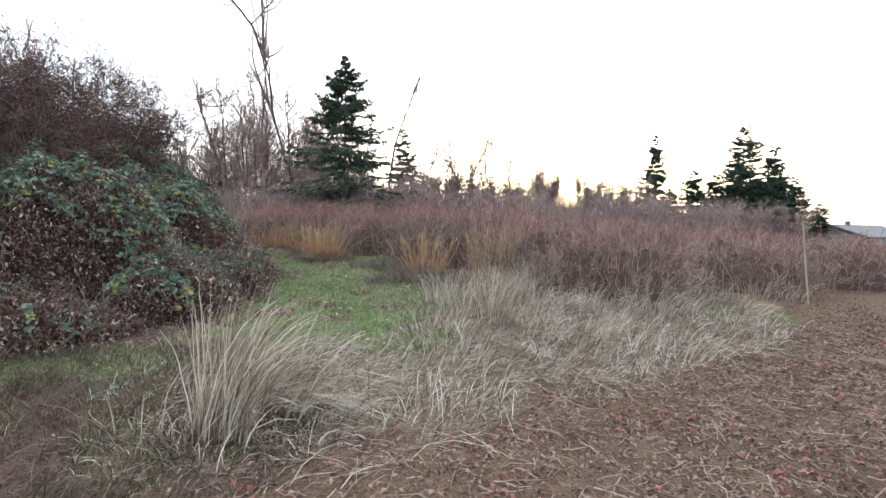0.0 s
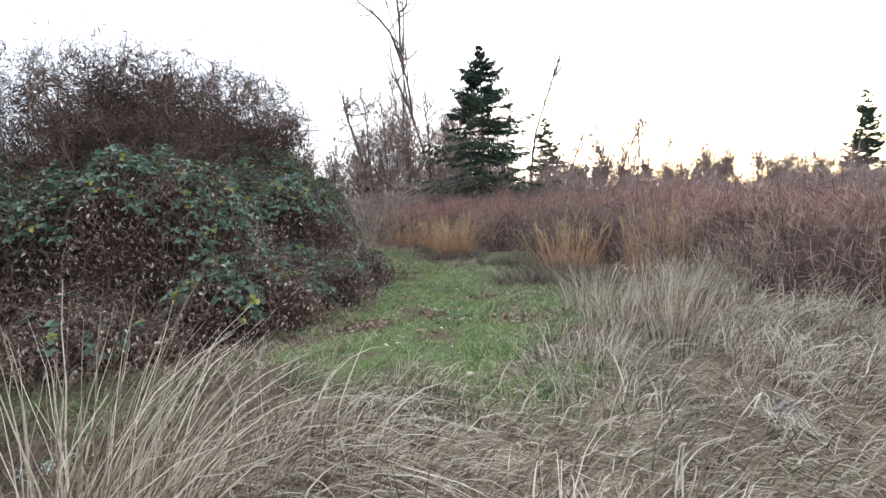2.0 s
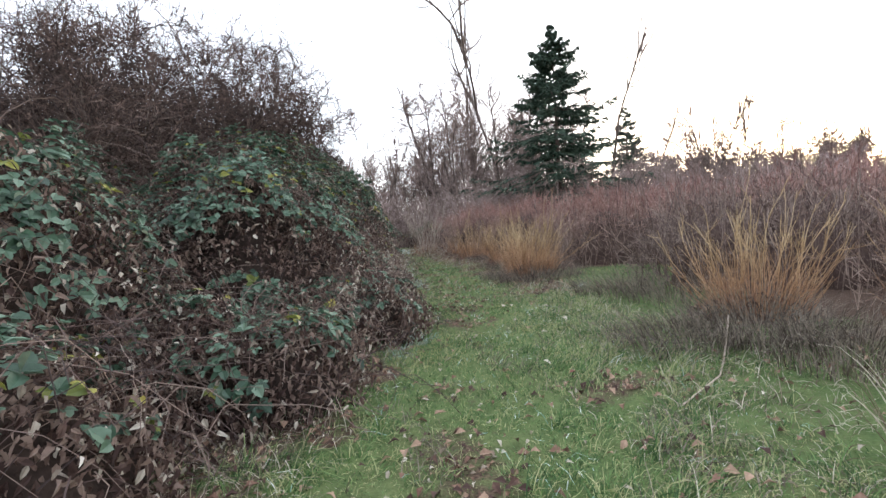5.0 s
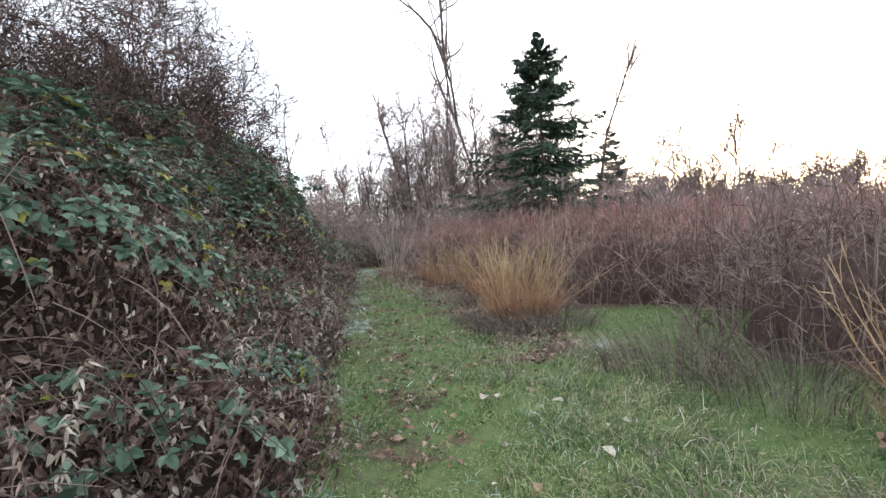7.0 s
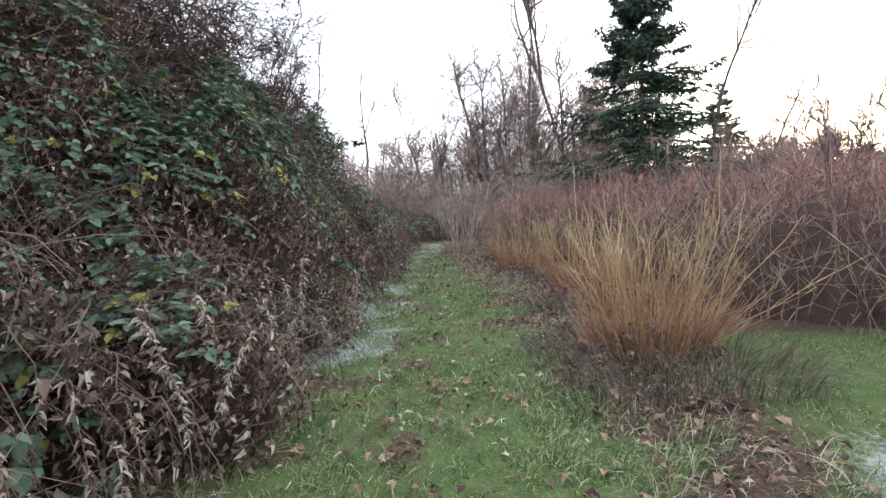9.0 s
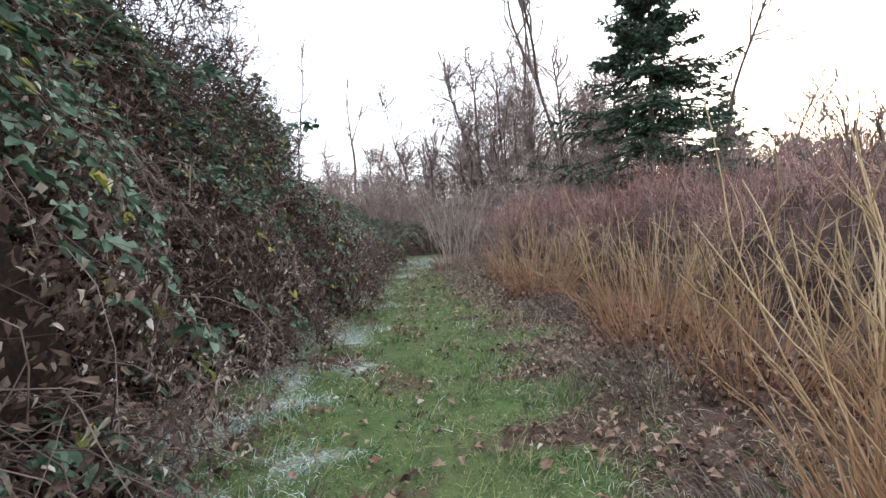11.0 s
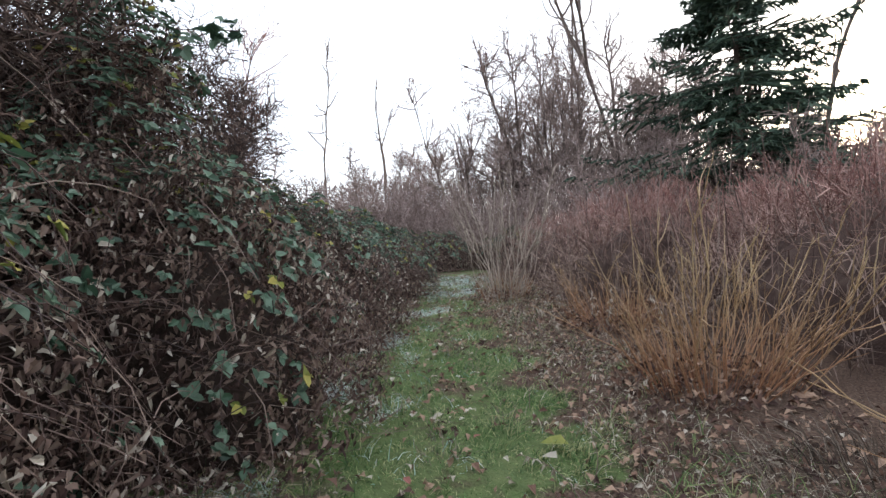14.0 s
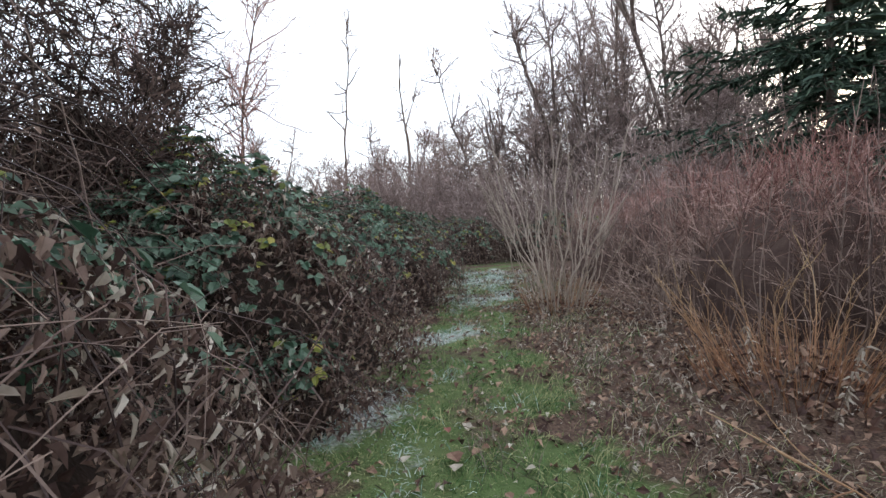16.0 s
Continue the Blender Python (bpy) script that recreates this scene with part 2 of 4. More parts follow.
M_BARK = material("grey_brown_bark", [(0.05, 0.038, 0.032), (0.10, 0.078, 0.066), (0.17, 0.135, 0.115)], 0.9, 3, 0.6, 0.5, 0.15)
M_TWIG = material("brown_twig", [(0.035, 0.024, 0.021), (0.075, 0.051, 0.044), (0.135, 0.094, 0.08)], 0.85, 2, 0.1, 0.8, 0.2)
M_NEEDLE = material("spruce_needle", [(0.018, 0.034, 0.024), (0.038, 0.068, 0.047), (0.08, 0.12, 0.08)], 0.7, 1.5, 0.1, 0.8, 0.3)
M_STEM = material("dogwood_stem", [(0.19, 0.083, 0.048), (0.32, 0.15, 0.082), (0.43, 0.25, 0.145)], 0.55, 4, 0.1, 0.8, 0.35,
                  height=(0.15, 1.0, [(0.23, 0.145, 0.07), (0.41, 0.285, 0.15), (0.56, 0.435, 0.27)]))
M_RED = material("red_twig", [(0.11, 0.075, 0.062), (0.21, 0.145, 0.12), (0.35, 0.265, 0.22)], 0.7, 0.9, 0.1, 0.9, 0.3,
                 height=(0.7, 1.8, [(0.145, 0.068, 0.059), (0.255, 0.127, 0.107), (0.40, 0.255, 0.22)]))
M_BROWNGRASS = material("brown_dead_grass", [(0.045, 0.031, 0.024), (0.085, 0.06, 0.046), (0.17, 0.135, 0.105)], 0.8, 3, 0.1, 0.9, 0.2, thin=True)
M_GREYGRASS = material("grey_dead_grass", [(0.065, 0.052, 0.042), (0.135, 0.11, 0.09), (0.27, 0.23, 0.19)], 0.8, 3, 0.1, 0.9, 0.2, thin=True)
M_FARBARK = material("far_grey_bark", [(0.09, 0.07, 0.062), (0.17, 0.135, 0.12), (0.26, 0.215, 0.195)], 0.9, 3, 0.3, 0.5, 0.15)
M_GREYTWIG = material("grey_dead_twig", [(0.08, 0.055, 0.05), (0.16, 0.115, 0.10), (0.27, 0.21, 0.18)], 0.85, 2, 0.1, 0.8, 0.2)
M_FARTWIG = material("pinkish_far_twig", [(0.15, 0.11, 0.1), (0.26, 0.195, 0.178), (0.38, 0.30, 0.275)], 0.85, 2, 0.1, 0.8, 0.2)
M_PALESTEM = material("pale_stem", [(0.20, 0.16, 0.13), (0.33, 0.27, 0.22), (0.45, 0.38, 0.32)], 0.7, 3, 0.1, 0.6, 0.3)
M_STRAW = material("dry_straw", [(0.12, 0.09, 0.062), (0.31, 0.265, 0.2), (0.60, 0.55, 0.465)], 0.65, 2, 0.1, 0.9, 0.3, thin=True)
M_GRASS = material("green_grass", [(0.038, 0.085, 0.028), (0.085, 0.175, 0.055), (0.18, 0.275, 0.10), (0.38, 0.38, 0.20)], 0.6, 1.3, 0.1, 0.95, 0.3, thin=True)
M_RIME = material("frosted_grass", [(0.17, 0.32, 0.26), (0.42, 0.56, 0.51), (0.80, 0.84, 0.84)], 0.6, 3, 0.1, 0.7, 0.4, thin=True)
M_LITTER = material("fallen_leaf", [(0.06, 0.035, 0.03), (0.15, 0.085, 0.062), (0.32, 0.22, 0.16)], 0.8, 3, 0.3, 1.0, 0.2)
M_REDLEAF = material("red_fallen_leaf", [(0.12, 0.04, 0.035), (0.20, 0.07, 0.06), (0.28, 0.12, 0.10)], 0.7, 3, 0.3, 0.8, 0.3)
M_MULCHLEAF = material("rotting_leaf", [(0.075, 0.042, 0.036), (0.145, 0.085, 0.073), (0.29, 0.21, 0.175)], 0.8, 3, 0.3, 1.0, 0.2)
M_CHIP = material("wood_debris", [(0.085, 0.056, 0.046), (0.17, 0.12, 0.1), (0.34, 0.27, 0.22)], 0.85, 3, 0.3, 0.9, 0.2)

ground_mat = bpy.data.materials.new("ground_cover")
ground_mat.use_nodes = True
gt = ground_mat.node_tree
gN, gL = gt.nodes, gt.links
g_geo = gN.new("ShaderNodeNewGeometry")


def g_noise(scale, detail=5.0):
    n = gN.new("ShaderNodeTexNoise")
    n.inputs["Scale"].default_value = scale
    n.inputs["Detail"].default_value = detail
    gL.new(g_geo.outputs["Position"], n.inputs["Vector"])
    return n.outputs["Fac"]


def g_ramp(fac, stops):
    r = gN.new("ShaderNodeValToRGB")
    for i, (at, c) in enumerate(stops):
        e = r.color_ramp.elements[i] if i < 2 else r.color_ramp.elements.new(at)
        e.position, e.color = at, (*c, 1)
    gL.new(fac, r.inputs[0])
    return r.outputs[0]


def g_mix(fac, a, b):
    m = gN.new("ShaderNodeMix")
    m.data_type = 'RGBA'
    gL.new(fac, m.inputs[0])
    gL.new(a, m.inputs[6])
    gL.new(b, m.inputs[7])
    return m.outputs[2]


def g_cover(name, noise_fac, low=0.8, high=1.2):
    a = gN.new("ShaderNodeAttribute")
    a.attribute_name = name
    add = gN.new("ShaderNodeMath")
    add.operation = 'ADD'
    gL.new(a.outputs["Fac"], add.inputs[0])
    gL.new(noise_fac, add.inputs[1])
    mr = gN.new("ShaderNodeMapRange")
    mr.inputs[1].default_value, mr.inputs[2].default_value = low, high
    gL.new(add.outputs[0], mr.inputs[0])
    return mr.outputs[0]


g_fine, g_mid, g_big = g_noise(55, 8), g_noise(9, 6), g_noise(1.3, 4)
c_litter = g_ramp(g_fine, [(0.3, (0.035, 0.022, 0.018)), (0.5, (0.085, 0.055, 0.042)), (0.7, (0.17, 0.12, 0.09))])
c_turf = g_mix(g_big, g_ramp(g_fine, [(0.3, (0.035, 0.075, 0.022)), (0.7, (0.10, 0.17, 0.055))]),
               g_ramp(g_mid, [(0.3, (0.06, 0.075, 0.032)), (0.7, (0.15, 0.16, 0.075))]))
c_mulch = g_mix(g_mid, g_ramp(g_fine, [(0.3, (0.055, 0.03, 0.025)), (0.5, (0.15, 0.085, 0.07)), (0.7, (0.28, 0.185, 0.15))]),
                g_ramp(g_fine, [(0.3, (0.055, 0.05, 0.022)), (0.7, (0.14, 0.12, 0.07))]))
c_straw = g_ramp(g_fine, [(0.3, (0.09, 0.07, 0.05)), (0.5, (0.20, 0.16, 0.115)), (0.7, (0.34, 0.29, 0.21))])
c_frost = g_ramp(g_fine, [(0.35, (0.25, 0.27, 0.26)), (0.65, (0.75, 0.78, 0.80))])
g_out = g_mix(g_cover("turf", g_mid), c_litter, c_turf)
g_out = g_mix(g_cover("mulch", g_mid), g_out, c_mulch)
g_out = g_mix(g_cover("straw", g_mid), g_out, c_straw)
g_out = g_mix(g_cover("frost", g_noise(22, 6), 0.95, 1.6), g_out, c_frost)
g_b = gN["Principled BSDF"]
gL.new(g_out, g_b.inputs["Base Color"])
g_b.inputs["Roughness"].default_value = 0.95
g_b.inputs["Specular IOR Level"].default_value = 0.15
g_bump = gN.new("ShaderNodeBump")
g_bump.inputs["Strength"].default_value = 0.9
g_bump.inputs["Distance"].default_value = 0.02
gL.new(g_fine, g_bump.inputs["Height"])
gL.new(g_bump.outputs[0], g_b.inputs["Normal"])

# ---- ground ----
far = np.geomspace(1.0, 900.0, 26)
gx = np.concatenate([-24 - far[::-1], np.arange(-24, 14.01, 0.16), 14 + far])
gy = np.concatenate([-4 - far[::-1], np.arange(-4, 42.01, 0.16), 42 + far])
GX, GY = np.meshgrid(gx, gy, indexing="ij")
gv = np.stack([GX, GY, G(GX, GY)], -1)
gi = np.arange(GX.size).reshape(GX.shape)
gf = np.stack([gi[:-1, :-1], gi[1:, :-1], gi[1:, 1:], gi[:-1, 1:]], -1).reshape(-1, 4)
ground_me = mesh_from("ground", gv, gf, True)
for cover_name, values in zip(("turf", "mulch", "straw", "litter", "frost"), covers(GX, GY)):
    ground_me.attributes.new(cover_name, 'FLOAT', 'POINT').data.foreach_set("value", np.ascontiguousarray(values.ravel(), np.float32))
ground_me.materials.append(ground_mat)
ground = tagged(new("ground", ground_me), "uneven ground of turf, straw, woody mulch and frost", "ground", kind="structure")


# ---- mounds of bramble ----
def on_mound(n, rx, ry, h, k, inner=0.0):
    """Places on a lumpy mound about the origin, with the normals."""
    a, u = rng.uniform(0, 6.283, n), np.sqrt(rng.uniform(inner, 1.0, n))
    flank = (1 - rng.uniform(0, 1, n) ** 1.6) ** 0.385
    return mound_at(a, np.where(rng.uniform(0, 1, n) < 0.6, flank, u), rx, ry, h, k)


def mound_at(a, u, rx, ry, h, k):
    lump = 1 + 0.10 * np.sin(3 * a + k) + 0.07 * np.sin(7 * a + 2.1 * k) + 0.03 * np.sin(17 * a + k)
    x, y = u * rx * lump * np.cos(a), u * ry * lump * np.sin(a)
    prof = (1 - np.clip(u, 0, 1) ** 2.6) ** 0.62
    z = h * prof * (1 + 0.26 * nz(x, y, 1.5, k) + 0.12 * nz(x, y, 0.55, k + 1))
    steep = 0.15 + 1.6 * u ** 3
    nrm = unit(np.stack([np.cos(a) * steep, np.sin(a) * steep, np.ones_like(a)], -1))
    return np.stack([x, y, z], -1), nrm


# closed lumpy shell that blocks the view through a mound
def shade_core_mesh(name, rx, ry, h, k, shrink=0.78):
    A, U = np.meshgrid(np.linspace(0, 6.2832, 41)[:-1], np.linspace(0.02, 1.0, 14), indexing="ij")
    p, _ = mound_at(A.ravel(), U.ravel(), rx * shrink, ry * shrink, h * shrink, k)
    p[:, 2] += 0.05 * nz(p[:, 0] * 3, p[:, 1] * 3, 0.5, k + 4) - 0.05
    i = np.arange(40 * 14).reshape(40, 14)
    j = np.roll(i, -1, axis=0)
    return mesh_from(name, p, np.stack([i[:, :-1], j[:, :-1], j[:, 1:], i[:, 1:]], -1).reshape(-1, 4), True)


def arcs(p, nrm, length, k=7, droop=0.5, rise=0.25):
    """Arching canes that start at p and run along the surface."""
    n = len(p)
    r = unit(rng.normal(0, 1, (n, 3)))
    d = unit(r - nrm * (r * nrm).sum(-1, keepdims=True) * 0.75 + nrm * 0.15)
    L = length * rng.uniform(0.5, 1.3, n)
    t = np.linspace(0, 1, k)
    out = p[:, None] + d[:, None] * (L[:, None] * t)[..., None] + nrm[:, None] * (rise * L[:, None] * 4 * t * (1 - t) * rng.uniform(0, 1, (n, 1)))[..., None]
    out[..., 2] -= droop * L[:, None] * t ** 2 * rng.uniform(0, 1, (n, 1))
    out += rng.normal(0, 0.012, out.shape)
    out[..., 2] = np.maximum(out[..., 2], 0.02)
    return out


def trifoliate(p, nrm, size):
    """Three leaflets at each place."""
    n = len(p)
    r = unit(rng.normal(0, 1, (n, 3)) + np.array([0, 0, -0.5]))
    d = unit(r - nrm * (r * nrm).sum(-1, keepdims=True) * 0.8)
    s = np.cross(nrm, d)
    P, D, NN, S = [], [], [], []
    for turn, f in ((0, 1.15), (1.25, 0.9), (-1.25, 0.9)):
        P.append(p + d * 0.01)
        D.append(d * math.cos(turn) + s * math.sin(turn) + rng.normal(0, 0.15, d.shape))
        NN.append(unit(nrm + rng.normal(0, 0.3, d.shape)))
        S.append(size * f)
    return np.concatenate(P), np.concatenate(D), np.concatenate(NN), np.concatenate(S)


def facing(p, x, y):
    """Keeps most of what faces the open side of a mound and a little of its back."""
    f = (p[:, 0] * 0.8 - p[:, 1] * 0.6) / np.maximum(np.hypot(p[:, 0], p[:, 1]), 0.3)
    return (f > -0.4) | (p[:, 2] > 0.72 * p[:, 2].max()) | (rng.uniform(0, 1, len(p)) < 0.35)


def bramble(x, y, rx, ry, h, k, green=1.0, dead=1.0, label="", rz=0, shade_core=True):
    ob = thing("bramble_thicket", x, y, label=label or "dense bramble mound with green leaves over brown dead canes", category="bramble", group="bramble mounds along the trail", rz=rz)
    area = (rx + ry) ** 2 * 0.8 + h * (rx + ry) * 1.6
    # added shell, no real canes; the gaps' shade is put into its colour
    if shade_core:
        part("shade_core", shade_core_mesh("shade_core", rx, ry, h, k), M_GAPSHADE, ob, "closed core inside the mound, coloured as the shade between canes")
    p, nr = on_mound(int(area * 50), rx * 0.97, ry * 0.97, h * 0.95, k)
    some = facing(p, x, y)
    p, nr = p[some], nr[some]
    P = arcs(p, nr, 0.75, 5)
    part("cane_tangle", tubes("cane_tangle", P, 0.0033 * np.linspace(1, 0.45, 5)[None] * rng.uniform(0.6, 1.5, (len(P), 1))), M_CANE, ob, "thin brown arching bramble canes", kind="stuff")
    # green leaves gather on the upper slopes, in drifts
    p, nr = on_mound(int(area * 170 * green), rx * 1.0, ry * 1.0, h * 1.0, k)
    keep = (p[:, 2] / h + 0.55 * nz(p[:, 0] + x, p[:, 1] + y + 0.7 * p[:, 2], 0.8, k) + rng.uniform(-0.2, 0.2, len(p))) > 0.62
    keep &= facing(p, x, y)
    p, nr = p[keep], nr[keep]
    p = p + nr * rng.uniform(-0.06, 0.10, (len(p), 1))
    P, D, NN, S = trifoliate(p, nr, rng.uniform(0.05, 0.10, len(p)))
    pick = rng.uniform(0, 1, len(p)) < 0.07
    pick = np.concatenate([pick] * 3)
    part("green_foliage", leaf_mesh("green_foliage", P[~pick], D[~pick], NN[~pick], S[~pick], S[~pick] * 0.72), M_GREEN, ob, "dull green bramble leaves in threes", kind="stuff")
    part("yellow_foliage", leaf_mesh("yellow_foliage", P[pick], D[pick], NN[pick], S[pick], S[pick] * 0.75), M_OLIVE, ob, "yellowing bramble leaves", kind="stuff")
    p, nr = on_mound(int(area * 420 * dead), rx * 1.02, ry * 1.02, h * 0.98, k)
    some = facing(p, x, y)
    p, nr = p[some], nr[some]
    p = p + nr * rng.uniform(-0.12, 0.08, (len(p), 1))
    p[:, 2] = np.maximum(p[:, 2], 0.02)
    d = unit(rng.normal(0, 0.7, p.shape) + np.array([0, 0, -0.9]))
    s = rng.uniform(0.03, 0.075, len(p))
    pale = rng.uniform(0, 1, len(p)) < 0.17
    for nm, mk, mt in (("dead_foliage", ~pale, M_DEAD), ("bleached_foliage", pale, M_PALE)):
        part(nm, leaf_mesh(nm, p[mk], d[mk], unit(nr[mk] + rng.normal(0, 0.5, nr[mk].shape)), s[mk], s[mk] * rng.uniform(0.3, 0.62, mk.sum()), 0.4, rng.uniform(0.0, 0.7, mk.sum())), mt, ob, "shrivelled hanging dead leaves", kind="stuff")
    p, nr = on_mound(int(area * 300), rx * 0.84, ry * 0.84, h * 0.84, k)
    some = facing(p, x, y)
    p, nr = p[some], nr[some]
    part("inner_foliage", shred_mesh("inner_foliage", p, unit(rng.normal(0, 0.8, p.shape) + [0, 0, -0.6]), nr, rng.uniform(0.04, 0.08, len(p)), 0.035), M_DEAD, ob, "old dead leaves deep in the mound", kind="stuff")
    # long canes that stand clear of the mound
    p, nr = on_mound(60, rx, ry, h, k)
    some = facing(p, x, y) & (p[:, 2] > 0.25)
    P = arcs(p[some][:12], nr[some][:12], 0.85, 9, 0.8, 0.35)
    for one in range(len(P)):
        part("cane", tubes("cane", P[one:one + 1], taper(1, 0.0032, 0.0015, 9), 5), M_CANE if one % 3 else M_GREYTWIG, ob, "long arching bare cane")
    return ob


# x, y, rx, ry, height, seed, green, dead
for row in ((-6.5, 9.3, 1.8, 2.0, 2.35, 1, 1.0, 1.0), (-8.9, 7.3, 2.3, 2.2, 2.3, 2, 0.9, 1.0), (-7.2, 12.7, 2.2, 2.2, 2.15, 3, 1.25, 1.0),
            (-8.9, 15.9, 1.95, 1.95, 2.3, 4, 1.4, 1.0), (-10.9, 18.5, 1.95, 1.95, 2.3, 5, 0.9, 1.1), (-12.5, 21.0, 2.0, 2.1, 1.9, 6, 0.7, 1.3),
            (-14.9, 24.0, 2.1, 2.1, 1.9, 7, 1.3, 1.0), (-17.3, 27.6, 2.2, 2.2, 1.7, 8, 1.1, 0.8), (-19.9, 30.8, 2.3, 2.3, 1.6, 9, 0.8, 0.8)):
    bramble(*row)
for row in ((-9.4, 15.2, 1.7, 1.7, 2.8, 15, 0.55, 0.7), (-10.6, 18.0, 1.3, 1.3, 3.5, 16, 0.9, 0.7), (-9.4, 11.8, 2.0, 1.8, 2.5, 17, 0.6, 0.8), (-12.9, 21.2, 1.3, 1.3, 3.1, 18, 0.7, 0.8), (-11.5, 8.6, 2.0, 2.0, 2.8, 19, 0.7, 0.9)):
    bramble(*row, label="tall bramble climbing over the hawthorn thicket", shade_core=False)
for row in ((-4.9, 7.3, 1.0, 0.8, 0.55, 11, 0.15, 1.6), (-4.3, 8.8, 0.9, 1.0, 0.85, 51, 0.7, 1.4), (-4.2, 10.6, 0.6, 0.9, 0.6, 52, 0.7, 1.4), (-18.0, 37.2, 2.3, 1.4, 1.3, 53, 0.4, 1.2), (-21.5, 36.0, 2.2, 1.6, 1.4, 54, 0.5, 1.2), (-5.0, 12.4, 0.8, 1.2, 0.7, 12, 0.4, 1.6), (-7.0, 15.2, 0.9, 0.9, 0.8, 13, 0.9, 1.7),
            (-5.0, 10.2, 0.8, 1.0, 0.7, 14, 0.5, 1.5), (-5.5, 13.7, 0.6, 0.7, 0.5, 41, 1.6, 1.2), (-7.9, 16.6, 0.6, 0.8, 0.55, 42, 1.4, 1.3), (-9.6, 18.6, 0.6, 0.7, 0.5, 43, 0.8, 1.4), (-11.4, 21.3, 0.6, 0.8, 0.5, 44, 1.0, 1.3), (-13.2, 23.8, 0.6, 0.8, 0.55, 45, 1.2, 1.2)):
    bramble(*row, label="low skirt of dead bramble leaves beside the trail")


# ---- bare trees and thickets ----
def stems_of(n, h, lean, k=9, spread=0.15):
    a = rng.uniform(0, 6.283, n)
    r = spread * np.sqrt(rng.uniform(0, 1, n))
    out = [np.stack([r * np.cos(a), r * np.sin(a), np.full(n, -0.05)], -1)]
    d = unit(np.stack([np.cos(a) * lean * rng.uniform(0.2, 1.3, n), np.sin(a) * lean * rng.uniform(0.2, 1.3, n), np.ones(n)], -1))
    H = h * rng.uniform(0.75, 1.1, n)
    for _ in range(k - 1):
        out.append(out[-1] + d * (H / (k - 1))[:, None])
        d = unit(d + rng.normal(0, 0.07, d.shape) + np.array([0, 0, 0.03]))
    return np.stack(out, 1)


def ribbons(name, P, r0, r1):
    """Hair-fine twigs."""
    return blades(name, P, np.linspace(2 * r0, 2 * r1, P.shape[1])[None] * rng.uniform(0.7, 1.3, (len(P), 1)), unit(rng.normal(0, 1, (len(P), 3))))


def hawthorn(x, y, h, r, leaves=2200, label=""):
    ob = thing("thicket_tree", x, y, label=label or "bare twiggy hawthorn thicket with a few clinging leaves", category="tree", group="hawthorn thicket")
    S = stems_of(13, h * 0.8, r / h * 1.05, spread=0.6)
    S += np.cumsum(rng.normal(0, 0.03, S.shape), 1)
    B = grow(S, 15, h * 0.30, 0.8, 0.10, 1.0, 0.25, 8, 0.30, 0.35)
    T = grow(B, 11, h * 0.15, 0.9, 0.05, 1.0, 0.15, 6, 0.34, 0.2)
    U = grow(T, 8, h * 0.06, 0.95, 0.1, 1.0, 0.1, 3, 0.35, 0.3)
    for one in range(len(S)):
        part("trunk", tubes("trunk", S[one:one + 1], taper(1, 0.026, 0.006, 9), 6), M_BARK, ob)
    part("branch_mass", tubes("branch_mass", B, taper(len(B), 0.0095, 0.0035, 8), 3), M_BARK, ob, kind="stuff")
    part("twig_mass", ribbons("twig_mass", T, 0.0065, 0.004), M_TWIG, ob, kind="stuff")
    part("fine_twig_mass", ribbons("fine_twig_mass", U, 0.0055, 0.0038), M_TWIG, ob, kind="stuff")
    q = U[rng.choice(len(U), leaves), rng.integers(0, 3, leaves)] + rng.normal(0, 0.02, (leaves, 3))
    part("clinging_foliage", leaf_mesh("clinging_foliage", q, rng.normal(0, 1, q.shape), unit(rng.normal(0, 1, q.shape)), rng.uniform(0.03, 0.06, leaves), 0.03), M_DEAD, ob, kind="stuff")
    return ob


for hx, hy, hh, hr in ((-13.2, 13.6, 7.0, 2.7), (-12.6, 17.3, 7.6, 2.6), (-10.8, 15.2, 6.2, 2.0), (-12.9, 19.2, 5.4, 1.4), (-14.4, 21.3, 5.2, 1.4),
                       (-15.5, 23.3, 4.4, 1.0), (-15.8, 20.4, 4.8, 1.3), (-11.2, 10.8, 5.6, 2.2), (-15.5, 18.0, 7.4, 2.6), (-14.5, 10.0, 6.6, 2.6), (-17.5, 14.5, 7.6, 2.8), (-10.2, 12.8, 4.9, 1.9)):
    hawthorn(hx, hy, hh, hr)


